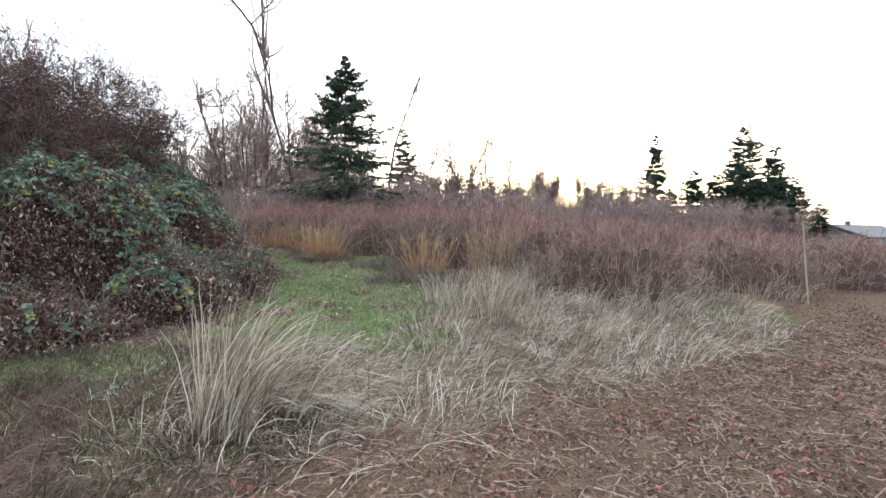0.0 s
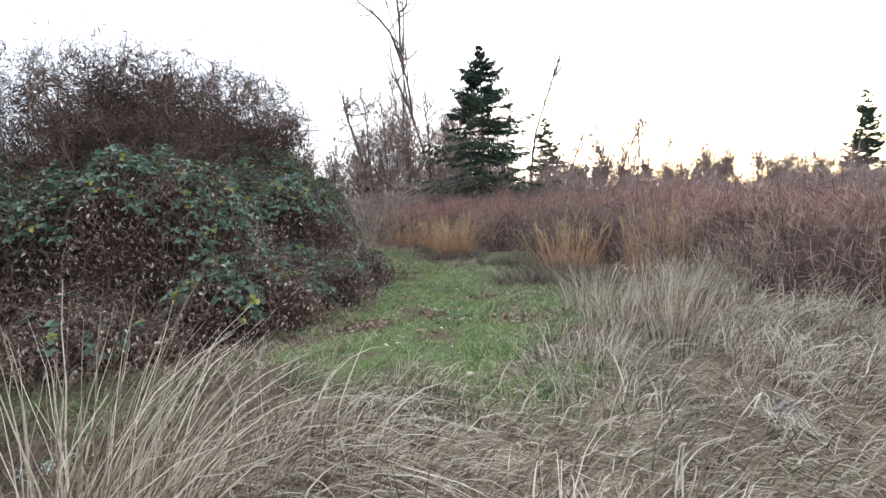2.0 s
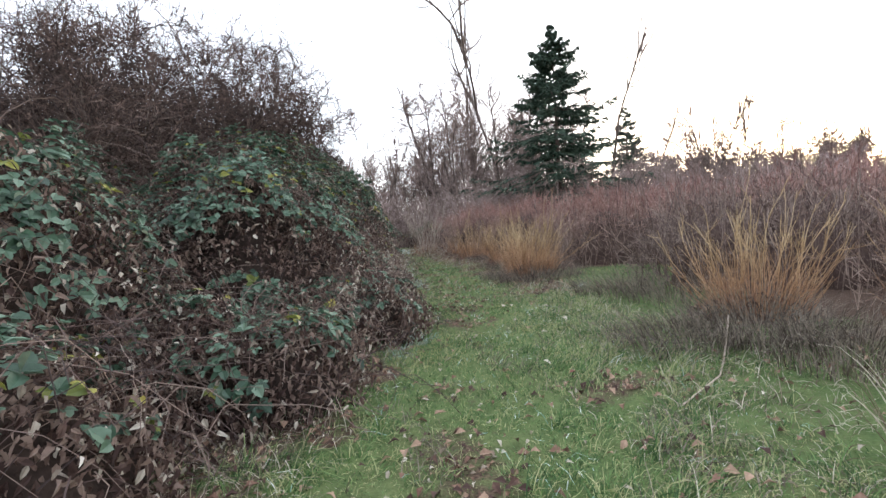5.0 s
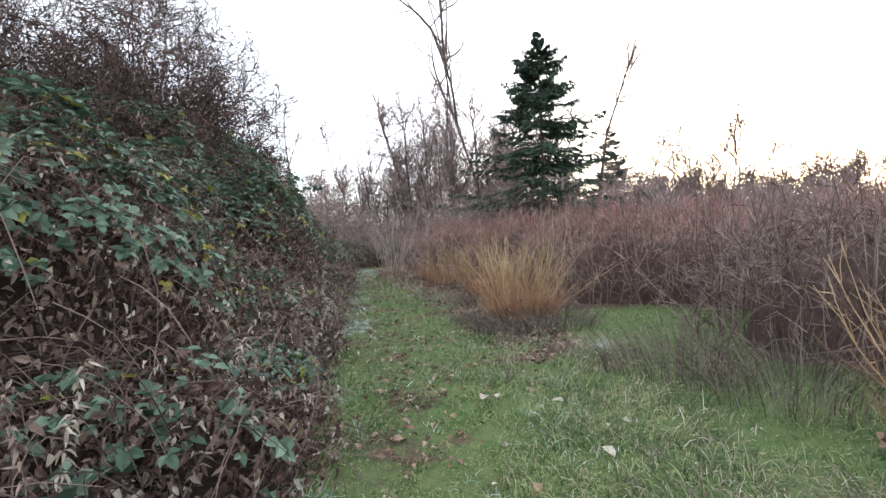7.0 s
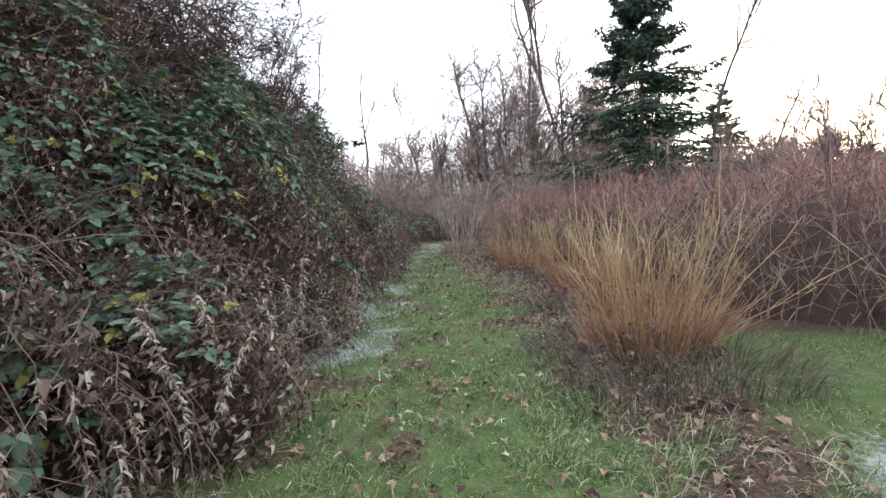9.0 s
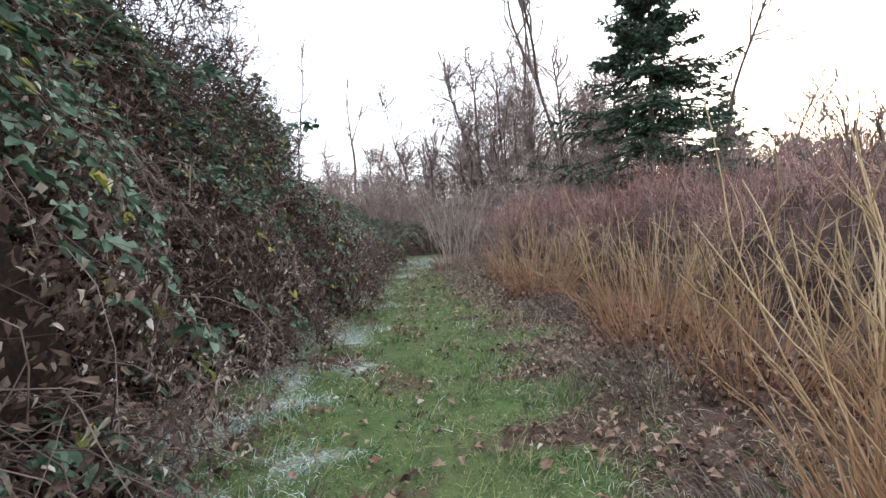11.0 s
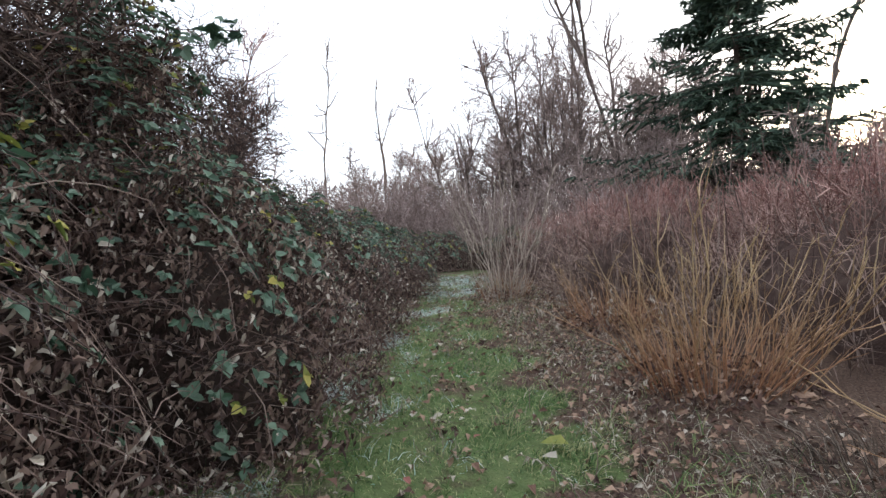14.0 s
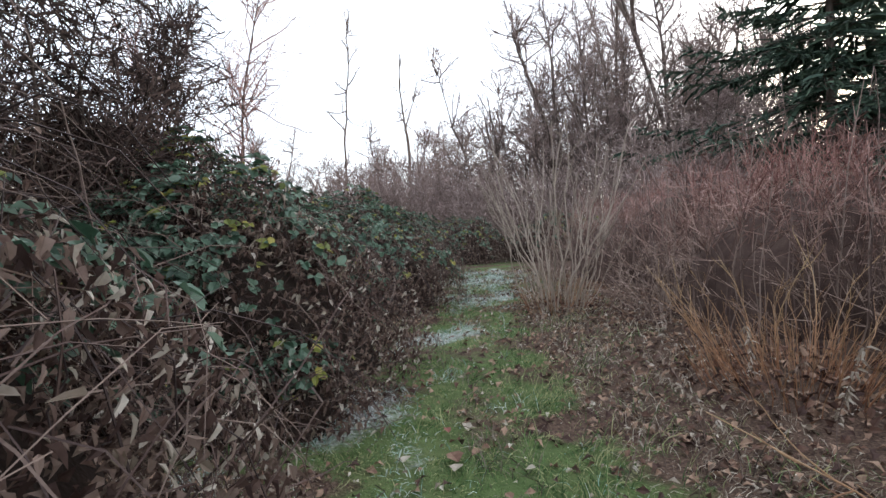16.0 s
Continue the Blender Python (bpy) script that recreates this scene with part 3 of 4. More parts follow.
def bare_tree(x, y, h, lean=0.0, width=0.22, dense=1.0, label="", low=0.3, up=0.6, mat=None, stems=1, limbs=0, hang=0.1, thick=1.0):
    """A leafless tree. stems: trunks from one foot; limbs: great forks high on the trunk; hang: below zero the fine twigs droop."""
    ob = thing("bare_tree", x, y, label=label or "tall leafless tree with thin upright branches", category="tree", group="bare trees at the wood's edge")
    S = stems_of(stems, h, 0.02 if stems == 1 else 0.32, 12, 0.01 if stems == 1 else 0.25)
    S[:, :, 0] += np.linspace(0, 1, 12)[None] ** 1.3 * lean * h
    S += np.cumsum(rng.normal(0, 0.004 * h, S.shape) * [1, 1, 0.2], 1)
    base = S
    for one in range(stems):
        part("trunk", tubes("trunk", S[one:one + 1], taper(1, h * 0.0078 / stems ** 0.4, h * 0.0022, 12), 7), M_BARK, ob)
    if limbs:
        B0 = grow(S, limbs, h * 0.62, 0.22, 0.36, 0.72, 0.7, 12, 0.09, 0.55)
        part("limb_mass", tubes("limb_mass", B0, taper(len(B0), h * 0.0052, h * 0.0016, 12), 5), M_BARK, ob, kind="stuff")
        base = np.concatenate([S, B0])
    B = grow(base, max(3, int(24 * dense / len(base))), h * width * 1.45, 0.7, low, 0.97, up, 9, 0.15, 0.6)
    T = grow(B, 7, h * width * 0.6, 0.8, 0.08, 1.0, 0.25 + hang, 6, 0.22, 0.3)
    U = grow(T, 4, h * width * 0.28, 0.85, 0.1, 1.0, 2.5 * hang, 4, 0.25, 0.2)
    part("branch_mass", tubes("branch_mass", B, taper(len(B), h * 0.0028 * thick, h * 0.0017 * thick, 9), 4), mat or M_FARBARK, ob, kind="stuff")
    part("twig_mass", ribbons("twig_mass", T, 0.013 * thick, 0.009 * thick), mat or M_FARTWIG, ob, kind="stuff")
    part("fine_twig_mass", ribbons("fine_twig_mass", U, 0.009 * thick, 0.007 * thick), mat or M_FARTWIG, ob, kind="stuff")
    return ob


def brush(x, y, h, r, label=""):
    ob = thing("bare_shrub", x, y, label=label or "leafless shrub of many thin stems", category="shrub", group="scrub at the wood's edge")
    S = stems_of(40, h, r / h * 0.8, 8, r * 0.8)
    S += np.cumsum(rng.normal(0, 0.05, S.shape), 1)
    B = grow(S, 9, h * 0.3, 0.55, 0.05, 1.0, 0.35, 6, 0.24, 0.4)
    T = grow(B, 6, h * 0.15, 0.7, 0.1, 1.0, 0.2, 3, 0.25, 0.2)
    part("stem_mass", tubes("stem_mass", S, taper(len(S), 0.015, 0.006, 8), 3), M_FARBARK, ob, kind="stuff")
    part("branch_mass", ribbons("branch_mass", B, 0.014, 0.010), M_FARTWIG, ob, kind="stuff")
    part("twig_mass", ribbons("twig_mass", T, 0.013, 0.009), M_FARTWIG, ob, kind="stuff")
    return ob


def edge_at(t):
    """A place along the wood's edge, t from 0 to 1."""
    pts = np.array([(-56, 22), (-50, 36), (-40, 46), (-29, 49), (-18, 50), (-7, 53), (4, 56), (15, 60), (26, 66), (40, 74)], float)
    f = t * (len(pts) - 1)
    i = min(int(f), len(pts) - 2)
    return pts[i] * (1 - (f - i)) + pts[i + 1] * (f - i)


# the singled-out trees
bare_tree(-18.4, 53.0, 25.5, 0.02, 0.15, 1.3, "tall leafless tree with a forked crown beside the spruce", 0.35, 0.8, limbs=5)
bare_tree(-21.3, 52.0, 20.0, -0.06, 0.13, 0.7, "slim bowed leafless tree")
bare_tree(-49.0, 62.0, 20.0, 0.01, 0.12, 0.8, "slender pale birch with a sparse crown", 0.5, 0.9, limbs=2)
bare_tree(-46.5, 50.5, 23.0, 0.02, 0.10, 0.8, "tall slender trunk with few branches", 0.25)
bare_tree(-29.3, 47.0, 12.5, 0.24, 0.13, 0.6, "slim leafless tree leaning far over")
bare_tree(-28.4, 47.5, 9.5, 0.2, 0.16, 0.6, "slim leafless tree leaning far over")
bare_tree(-8.4, 51.5, 15.5, 0.08, 0.22, 0.9, "slim leafless tree behind the spruce")
bare_tree(0.6, 60.0, 11.5, 0.0, 0.28, 2.4, "rounded twiggy leafless tree above the thicket", 0.15, 0.5, stems=4, thick=1.5)
bare_tree(5.2, 62.0, 9.5, 0.0, 0.28, 2.4, "rounded twiggy leafless tree above the thicket", 0.15, 0.5, stems=5, thick=1.5)
bare_tree(-5.6, 54.0, 10.5, 0.03, 0.26, 1.4, "slim leafless tree behind the spruce", 0.2)
bare_tree(-24.5, 57.5, 17.8, 0.02, 0.17, 2.4, "pale weeping birch with fine crowded twigs", 0.25, 0.5, hang=-0.35)
bare_tree(-22.2, 54.5, 14.5, -0.02, 0.18, 2.2, "pale weeping birch with fine crowded twigs", 0.2, 0.5, hang=-0.3)
bare_tree(-26.6, 56.0, 13.5, 0.02, 0.18, 2.2, "pale weeping birch with fine crowded twigs", 0.2, 0.5, hang=-0.3)
bare_tree(-1.6, 58.0, 10.0, 0.02, 0.24, 2.0, "rounded twiggy leafless tree above the thicket", 0.15, 0.5, stems=3, thick=1.5)
# red twig material here stands in for low orange sunlight on the trees
bare_tree(-31.0, 33.0, 12.0, 0.0, 0.25, 1.6, "leafless tree beyond the brambles, orange sunlight put into its twig colour", 0.15, 0.5, M_RED)
bare_tree(-34.0, 31.0, 10.0, 0.03, 0.28, 1.6, "leafless tree beyond the brambles, orange sunlight put into its twig colour", 0.15, 0.5, M_RED)
trees = [bare_tree(-23.0, 49.5, 12.5, 0, 0.16, 1.2), bare_tree(-27.0, 51.0, 11.0, 0.06, 0.2, 1.1), bare_tree(-31.0, 51.0, 9.0, -0.04, 0.26, 1.6, low=0.1, stems=3),
         bare_tree(-20.5, 50.5, 12.0, 0.02, 0.2, 1.5, low=0.15), bare_tree(-25.0, 52.0, 9.5, 0.0, 0.26, 1.6, low=0.12, stems=4)]
far_trees = [bare_tree(9.5, 62.0, 8.5, 0.02, 0.28, 1.8, low=0.1, stems=4, thick=1.4), bare_tree(13.0, 64.0, 9.0, -0.03, 0.22, 1.5, low=0.2, thick=1.5), bare_tree(17.0, 66.0, 7.5, 0.0, 0.3, 1.8, low=0.1, stems=5, thick=1.4)]
shrubs = [brush(-29.0, 45.0, 4.6, 2.4), brush(-22.5, 43.5, 4.0, 2.4), brush(-34.0, 44.0, 4.2, 2.6)]
wr = random.Random(5)
for n in range(250):
    f = wr.uniform(0.0, 0.48) if n % 3 else wr.uniform(0.44, 0.85)
    ex, ey = edge_at(f)
    s = wr.uniform(0.65, 1.25) if -29 < ex < -14 else wr.uniform(0.4, 0.95) if ex > -14 else wr.uniform(0.3, 0.85)
    copy_thing((trees if ex < -14 else far_trees)[wr.randrange(5) % (5 if ex < -14 else 3)], pose(ex + wr.uniform(-3, 3), ey + wr.uniform(-2, 10), 0, 0, 0, wr.uniform(0, 360)) @ Matrix.Diagonal((s * wr.uniform(0.9, 1.6), s * wr.uniform(0.9, 1.6), s, 1)))
for tx0, ty0, ts in ((0.5, 106.0, 1.5), (-4.0, 100.0, 1.1), (9.5, 108.0, 1.4), (14.0, 100.0, 1.0), (22.5, 78.0, 0.75), (28.0, 73.0, 0.7), (31.5, 66.0, 0.6)):
    copy_thing(trees[wr.randrange(5)], pose(tx0, ty0, 0, 0, 0, wr.uniform(0, 360)) @ Matrix.Scale(ts, 4))
for n in range(125):
    ex, ey = edge_at((n + wr.random()) / 125)
    s = wr.uniform(0.5, 1.2) if ex < 0 else wr.uniform(0.5, 1.0)
    copy_thing(shrubs[n % 3], pose(ex + wr.uniform(-2, 2), ey - 5 + wr.uniform(-4, 5), 0, 0, 0, wr.uniform(0, 360)) @ Matrix.Diagonal((s * wr.uniform(0.8, 1.4), s * wr.uniform(0.8, 1.4), s, 1)))


def spruce(x, y, h, r, droop=0.35, seed=1, full=1.0, label="", point=1.0):
    ob = thing("spruce", x, y, label=label or "dark green spruce with layered drooping boughs", category="tree", group="conifers")
    n = int(32 * h / 16 * full) * 7
    whorl = np.round(rng.uniform(0.06, 0.985, n) * 24) / 24
    zf = np.sort(np.abs(whorl + rng.normal(0, 0.014, n)))
    zf = np.where(zf > 0.97, rng.uniform(0.1, 0.9, n), zf)
    a = rng.uniform(0, 6.283, n)
    L = r * ((1 - zf) ** point + 0.015) * rng.uniform(0.35, 1.1, n) * (1 + 0.22 * np.sin(3 * a + 9 * zf + seed))
    t = np.linspace(0, 1, 7)
    up0 = 0.5 * zf - 0.1
    P = np.zeros((n, 7, 3))
    P[..., 0] = np.cos(a)[:, None] * L[:, None] * t
    P[..., 1] = np.sin(a)[:, None] * L[:, None] * t
    P[..., 2] = (zf * h)[:, None] + L[:, None] * (up0[:, None] * t - droop * t ** 1.5 + 0.22 * t ** 4)
    trunk = np.stack([np.zeros(10), np.zeros(10), np.linspace(-0.1, h, 10)], -1)[None]
    part("trunk", tubes("trunk", trunk, np.linspace(h * 0.013, 0.01, 10)[None], 8), M_BARK, ob)
    part("bough_mass", tubes("bough_mass", P, np.linspace(0.04, 0.01, 7)[None], 3), M_BARK, ob, kind="stuff")
    along = unit(P[:, -1] - P[:, 0])
    across = unit(np.cross(along, np.array([0, 0, 1.0])))
    rows = []
    for j in range(13):
        f = 0.16 + 0.84 * j / 12
        at = P[:, min(int(f * 6), 5)] * (1 - (f * 6 - min(int(f * 6), 5))) + P[:, min(int(f * 6), 5) + 1] * (f * 6 - min(int(f * 6), 5))
        for sgn in (-1, 1):
            ang = rng.uniform(0.6, 1.1, n)[:, None]
            d = along * np.cos(ang) + across * sgn * np.sin(ang) + np.array([0, 0, -0.18]) + rng.normal(0, 0.1, (n, 3))
            ln = (0.42 * L * (1.05 - 0.75 * f) * rng.uniform(0.6, 1.2, n) + 0.05)[:, None]
            rows.append(np.stack([at, at + d * ln * 0.55 + np.array([0, 0, 0.02]), at + d * ln + np.array([0, 0, -0.05])], 1))
    S = np.concatenate(rows)
    crown = np.tile(zf > 0.84, 26)
    U = np.concatenate([grow(S[~crown], 5, 0.36, 0.6, 0.1, 1.0, -0.15, 2, 0.05, 0.3), grow(S[crown], 4, 0.16, 0.6, 0.1, 1.0, 0.1, 2, 0.05, 0.3)])
    flat = unit(rng.normal(0, 1, (len(S), 3)) * np.array([1, 1, 0.25]))
    part("spray_mass", blades("spray_mass", S, np.array([0.09, 0.13, 0.03])[None], flat), M_NEEDLE, ob, kind="stuff")
    flat = unit(rng.normal(0, 1, (len(U), 3)) * np.array([1, 1, 0.5]))
    part("needle_mass", blades("needle_mass", U, np.array([0.09, 0.03])[None], flat), M_NEEDLE, ob, kind="stuff")
    return ob


big = spruce(-11.0, 44.8, 15.9, 7.8)
small = spruce(-10.0, 74.0, 15.0, 6.2, 0.3, 2, 0.8)
fir = spruce(38.2, 74.0, 15.6, 5.0, 0.3, 3, 1.3, "dark broad fir far behind the thickets", 0.62)
for cx, cy, ch, wide in ((25.8, 73.3, 14.1, 0.5), (42.6, 74.3, 12.9, 0.65), (30.5, 71.6, 9.0, 0.62), (33.6, 71.7, 8.6, 0.68), (35.4, 70.0, 8.0, 0.7),
                         (43.2, 70.3, 8.0, 0.55), (45.2, 68.4, 4.6, 0.4), (22.5, 78.1, 6.2, 0.45), (37.2, 68.0, 7.6, 0.75), (40.2, 70.0, 9.0, 0.75), (28.2, 73.4, 6.6, 0.5)):
    copy_thing(fir, pose(cx, cy, 0, 0, 0, 40 * cx) @ Matrix.Diagonal((wide * 1.25, wide * 1.25, ch / 15.6, 1)))


# ---- dogwood ----
stem_meshes = []
for n in range(16):
    h = rng.uniform(1.2, 1.9)
    S = stems_of(1, h, 0.0, 9, 0.0)
    S[0] += np.cumsum(rng.normal(0, 0.014, (9, 3)), 0)
    S[0, :, 0] += 0.10 * h * np.linspace(0, 1, 9) ** 2 * rng.uniform(0.3, 1.6)
    B = grow(S, rng.integers(0, 5) + 2, 0.55, 0.3, 0.35, 0.95, 0.4, 9, 0.08, 0.5)
    P = np.concatenate([S, B])
    R = np.concatenate([np.linspace(0.0075, 0.0028, 9)[None], np.repeat(np.linspace(0.0042, 0.0022, 9)[None], len(B), 0)])
    me = tubes("stem", P, R, 4)
    me.materials.append(M_STEM)
    stem_meshes.append(me)


def dogwood(x, y, n, r, h, lean=26, label="", mesh_list=None, k=0):
    ob = thing("dogwood_shrub", x, y, label=label or "leafless dogwood with upright orange and yellow stems", category="shrub", group="dogwoods along the trail")
    rr = random.Random(k + 50)
    for i in range(n):
        a, u = rr.uniform(0, 360), math.sqrt(rr.random())
        st = new("stem", (mesh_list or stem_meshes)[rr.randrange(len(mesh_list or stem_meshes))])
        st.parent = ob
        s = h / 1.75 * rr.uniform(0.55, 1.12) * (1 - 0.12 * u)
        st.matrix_basis = pose(u * r * math.cos(radians(a)), u * r * math.sin(radians(a)), 0, 0, 0, a) @ pose(0, 0, 0, 0, lean * u * rr.uniform(0.5, 1.3) + rr.uniform(-6, 6), 0) @ pose(0, 0, 0, 0, 0, rr.uniform(0, 360)) @ Matrix.Scale(s, 4)
    # fine twigs and litter caught at the foot
    F = stems_of(int(n * 3), min(h, 1.8) * 0.34, 0.7, 6, r * 1.1)
    part("foot_growth", tubes("foot_growth", F, taper(len(F), 0.0035, 0.0015, 6), 3), M_STEM, ob, "fine rusty twigs round the foot", kind="stuff")
    m = int(n * 6)
    a, u = rng.uniform(0, 6.283, m), np.sqrt(rng.uniform(0, 1, m)) * r * 1.5
    p = np.stack([u * np.cos(a), u * np.sin(a), rng.uniform(0.01, 0.28, m) * np.clip(1.2 - u / r / 1.5, 0.1, 1)], -1)
    part("foot_litter", leaf_mesh("foot_litter", p, rng.normal(0, 1, p.shape), unit(rng.normal(0, 0.6, p.shape) + [0, 0, 1]), rng.uniform(0.05, 0.09, m), 0.045, 0.3, 0.2), M_LITTER, ob, "brown leaves caught at the foot", kind="stuff")
    return ob


dogwood(-4.75, 18.3, 105, 0.42, 1.75, 33, k=1)
dogwood(-0.9, 14.3, 95, 0.42, 1.55, 30, k=2)
dogwood(0.9, 14.0, 80, 0.5, 1.7, 18, "leafless dogwood with orange stems behind tall straw", k=3)
dogwood(-6.3, 21.3, 56, 0.5, 1.6, 26, k=4)
dogwood(-5.5, 20.3, 40, 0.4, 1.5, 26, k=5)
dogwood(-8.75, 24.1, 62, 0.5, 1.8, 40, "leafless dogwood with wide olive and yellow stems", k=6)
dogwood(-10.2, 26.4, 55, 0.6, 1.35, 40, "sparse olive dogwood with leaning stems", k=7)
dogwood(-6.7, 22.4, 40, 0.5, 1.6, 36, k=9)
pale_meshes = []
for me in stem_meshes[:6]:
    me2 = me.copy()
    me2.materials.clear()
    me2.materials.append(M_PALESTEM)
    pale_meshes.append(me2)
dogwood(-13.4, 28.6, 30, 0.4, 3.4, 28, "tall shrub with pale bare wand-like stems", pale_meshes, k=8)


# ---- red and brown thickets behind the dogwoods ----
def red_thicket(x, y, rx, ry, h, k, mat=None, dens=1.0, label=""):
    ob = thing("twig_thicket", x, y, label=label or "dense leafless thicket of reddish twigs", category="thicket", group="reddish thickets")
    # added filler shell against see-through, with inner shade put into its colour
    part("shade_core", shade_core_mesh("shade_core", rx, ry, h * 0.84, k, 0.74), M_INNERSHADE, ob, "closed core inside the thicket, coloured as its inner shade")
    n = int((rx + ry) ** 2 * 50 * dens)
    p, nr = on_mound(n, rx, ry, h * 0.72, k)
    some = (p[:, 1] < 0.3 * ry) | (p[:, 0] < 0) | (rng.uniform(0, 1, n) < 0.3)
    p, nr = p[some], nr[some]
    n = len(p)
    d = unit(nr * 0.5 + rng.normal(0, 0.5, p.shape) + np.array([0, 0, 0.55]))
    L = rng.uniform(0.25, 0.9, n) * h / 1.9 * (1 + 0.5 * nz(p[:, 0] + x, p[:, 1] + y, 0.7, 31))
    t = np.linspace(0, 1, 3)
    P = p[:, None] + d[:, None] * (L[:, None] * (t - 0.35))[..., None] + rng.normal(0, 0.016, (n, 3, 3))
    part("twig_mass", tubes("twig_mass", P, taper(n, 0.0042, 0.002, 3), 3), mat or M_RED, ob, "thin upright reddish twigs", kind="stuff")
    U = grow(P, 8, 0.26, 0.55, 0.1, 1.0, 0.3, 2, 0.12, 0.3)
    part("fine_twig_mass", ribbons("fine_twig_mass", U, 0.0045, 0.0025), mat or M_RED, ob, kind="stuff")
    m = int((rx + ry) * 30 * dens)
    a = rng.uniform(0, 6.283, m)
    u = np.sqrt(rng.uniform(0.7, 1.08, m))
    b = np.stack([np.cos(a) * rx * u, np.sin(a) * ry * u, np.zeros(m)], -1)
    S = b[:, None] + np.array([0, 0, 1.0]) * (h * rng.uniform(0.35, 0.8, (m, 1)) * np.linspace(0, 1, 6))[..., None] + np.cumsum(rng.normal(0, 0.035, (m, 6, 3)), 1)
    part("stem_mass", tubes("stem_mass", S, taper(m, 0.007, 0.003, 6), 3), mat or M_GREYTWIG, ob, "grey-brown stems at the thicket's edge", kind="stuff")
    W = stems_of(34 if x < 8 else 8, h * 1.12, 0.22, 8, min(rx, ry) * 0.95)
    W = np.concatenate([W, grow(W, 2, h * 0.35, 0.35, 0.4, 0.9, 0.4, 8, 0.07, 0.4)])
    part("wand_mass", tubes("wand_mass", W, taper(len(W), 0.006, 0.0028, 8), 4), M_GREYTWIG, ob, "long bare wands standing out of the thicket", kind="stuff")
    return ob


for row in ((-3.0, 21.3, 1.9, 1.7, 2.1, 21), (2.4, 14.6, 2.0, 1.9, 1.9, 23), (3.4, 12.0, 1.7, 1.6, 1.6, 24), (6.4, 14.0, 2.2, 1.9, 1.55, 25), (9.8, 15.4, 2.4, 2.0, 1.3, 26),
            (13.8, 17.4, 2.8, 2.4, 1.15, 27), (18.5, 20.5, 3.6, 3.0, 0.95, 28), (25, 25, 5, 4, 0.85, 29), (1.2, 20.0, 2.8, 2.8, 2.1, 30), (6.2, 19.5, 3.0, 2.6, 1.6, 31),
            (-4.6, 24.6, 2.3, 2.3, 2.3, 32), (-7.2, 27.0, 2.4, 2.3, 2.3, 33), (-10.0, 29.6, 2.4, 2.4, 2.3, 34), (-13.0, 33.0, 2.6, 2.5, 2.2, 35), (-2.0, 27.0, 3.2, 3.0, 2.3, 36), (12, 24, 4, 3.5, 1.3, 37)):
    red_thicket(*row, dens=1.0 if row[1] < 30 else 0.6)
red_thicket(-0.4, 17.6, 1.9, 1.9, 1.8, 22, M_GREYTWIG, 1.2, "grey-brown mound of dead bramble and twigs")


# ---- grass, straw and litter ----
def scatter(n, x0, x1, y0, y1):
    return rng.uniform(x0, x1, n), rng.uniform(y0, y1, n)


def near_trail(n, wide, y0=6.0, y1=33.0):
    """Places scattered along the trail, thickest where the walk goes."""
    ys = np.interp(rng.uniform(0, 1, n) ** 1.1, [0, 1], [y0, y1])
    xs = np.interp(ys, TRAIL[:, 1], TRAIL[:, 0])
    return xs + rng.uniform(-wide, wide, n), ys


def turf_blades(name, x, y, keep, length, width, mat, lean, label, category="grass", k=3, wind=0.0):
    x, y = x[keep], y[keep]
    n = len(x)
    tuft = 0.7 + 0.6 * np.clip(nz(x, y, 0.25, 12) + 0.5 * nz(x, y, 0.9, 14), -0.9, 1.2)
    a = rng.uniform(0, 6.283, n) * (1 - wind) + wind * (3.0 * nz(x, y, 1.1, 13) + rng.normal(0, 0.5, n))
    L = length * rng.uniform(0.5, 1.4, n) * tuft
    t = np.linspace(0, 1, k)
    ln = lean * rng.uniform(0.2, 1.4, n)
    out = L[:, None] * np.sin(ln[:, None] * (0.4 + t)) * t
    P = np.stack([x[:, None] + np.cos(a)[:, None] * out, y[:, None] + np.sin(a)[:, None] * out,
                  G(x, y)[:, None] - 0.005 + L[:, None] * t * np.maximum(np.cos(ln[:, None] * (0.4 + t)), 0.08 + 0.25 * rng.uniform(0, 1, (n, 1)) ** 3)], -1)
    me = blades(name, P, width * np.linspace(1, 0.15, k)[None] ** 0.7 * rng.uniform(0.6, 1.4, (n, 1)))
    me.materials.append(mat)
    return tagged(new(name, me), label, category, kind="stuff")


tx, ty = near_trail(230000, 2.0)
cv = covers(tx, ty)
turf_blades("grass", tx, ty, (cv[0] > rng.uniform(0.1, 1.0, tx.shape)) & (cv[4] < rng.uniform(0.1, 0.9, tx.shape)), 0.062, 0.0055, M_GRASS, 1.0, "short green trail grass")
tx, ty = near_trail(120000, 2.2)
cv, dd = covers(tx, ty), np.abs(trail(tx, ty))
clump = nz(tx, ty, 0.3, 33) + 0.6 * nz(tx, ty, 1.2, 34)
turf_blades("tuft_grass", tx, ty, (cv[0] + 0.25 * step(dd, 0.7, 1.2) > rng.uniform(0.1, 1.0, tx.shape)) & (clump > 0.35 - 0.7 * step(dd, 0.25, 0.9)), 0.15, 0.006, M_GRASS, 1.35, "longer tufts of trail grass", k=4, wind=0.6)
tx, ty = near_trail(60000, 2.2)
dd = np.abs(trail(tx, ty))
turf_blades("matted_dry_grass", tx, ty, (nz(tx, ty, 0.45, 36) + 0.5 * nz(tx, ty, 1.4, 37) > 0.55 - 0.5 * step(dd, 0.6, 1.3)) & (covers(tx, ty)[2] < 0.5), 0.17, 0.0055, M_GREYGRASS, 1.6, "matted dead grass in the turf", k=4, wind=0.6)
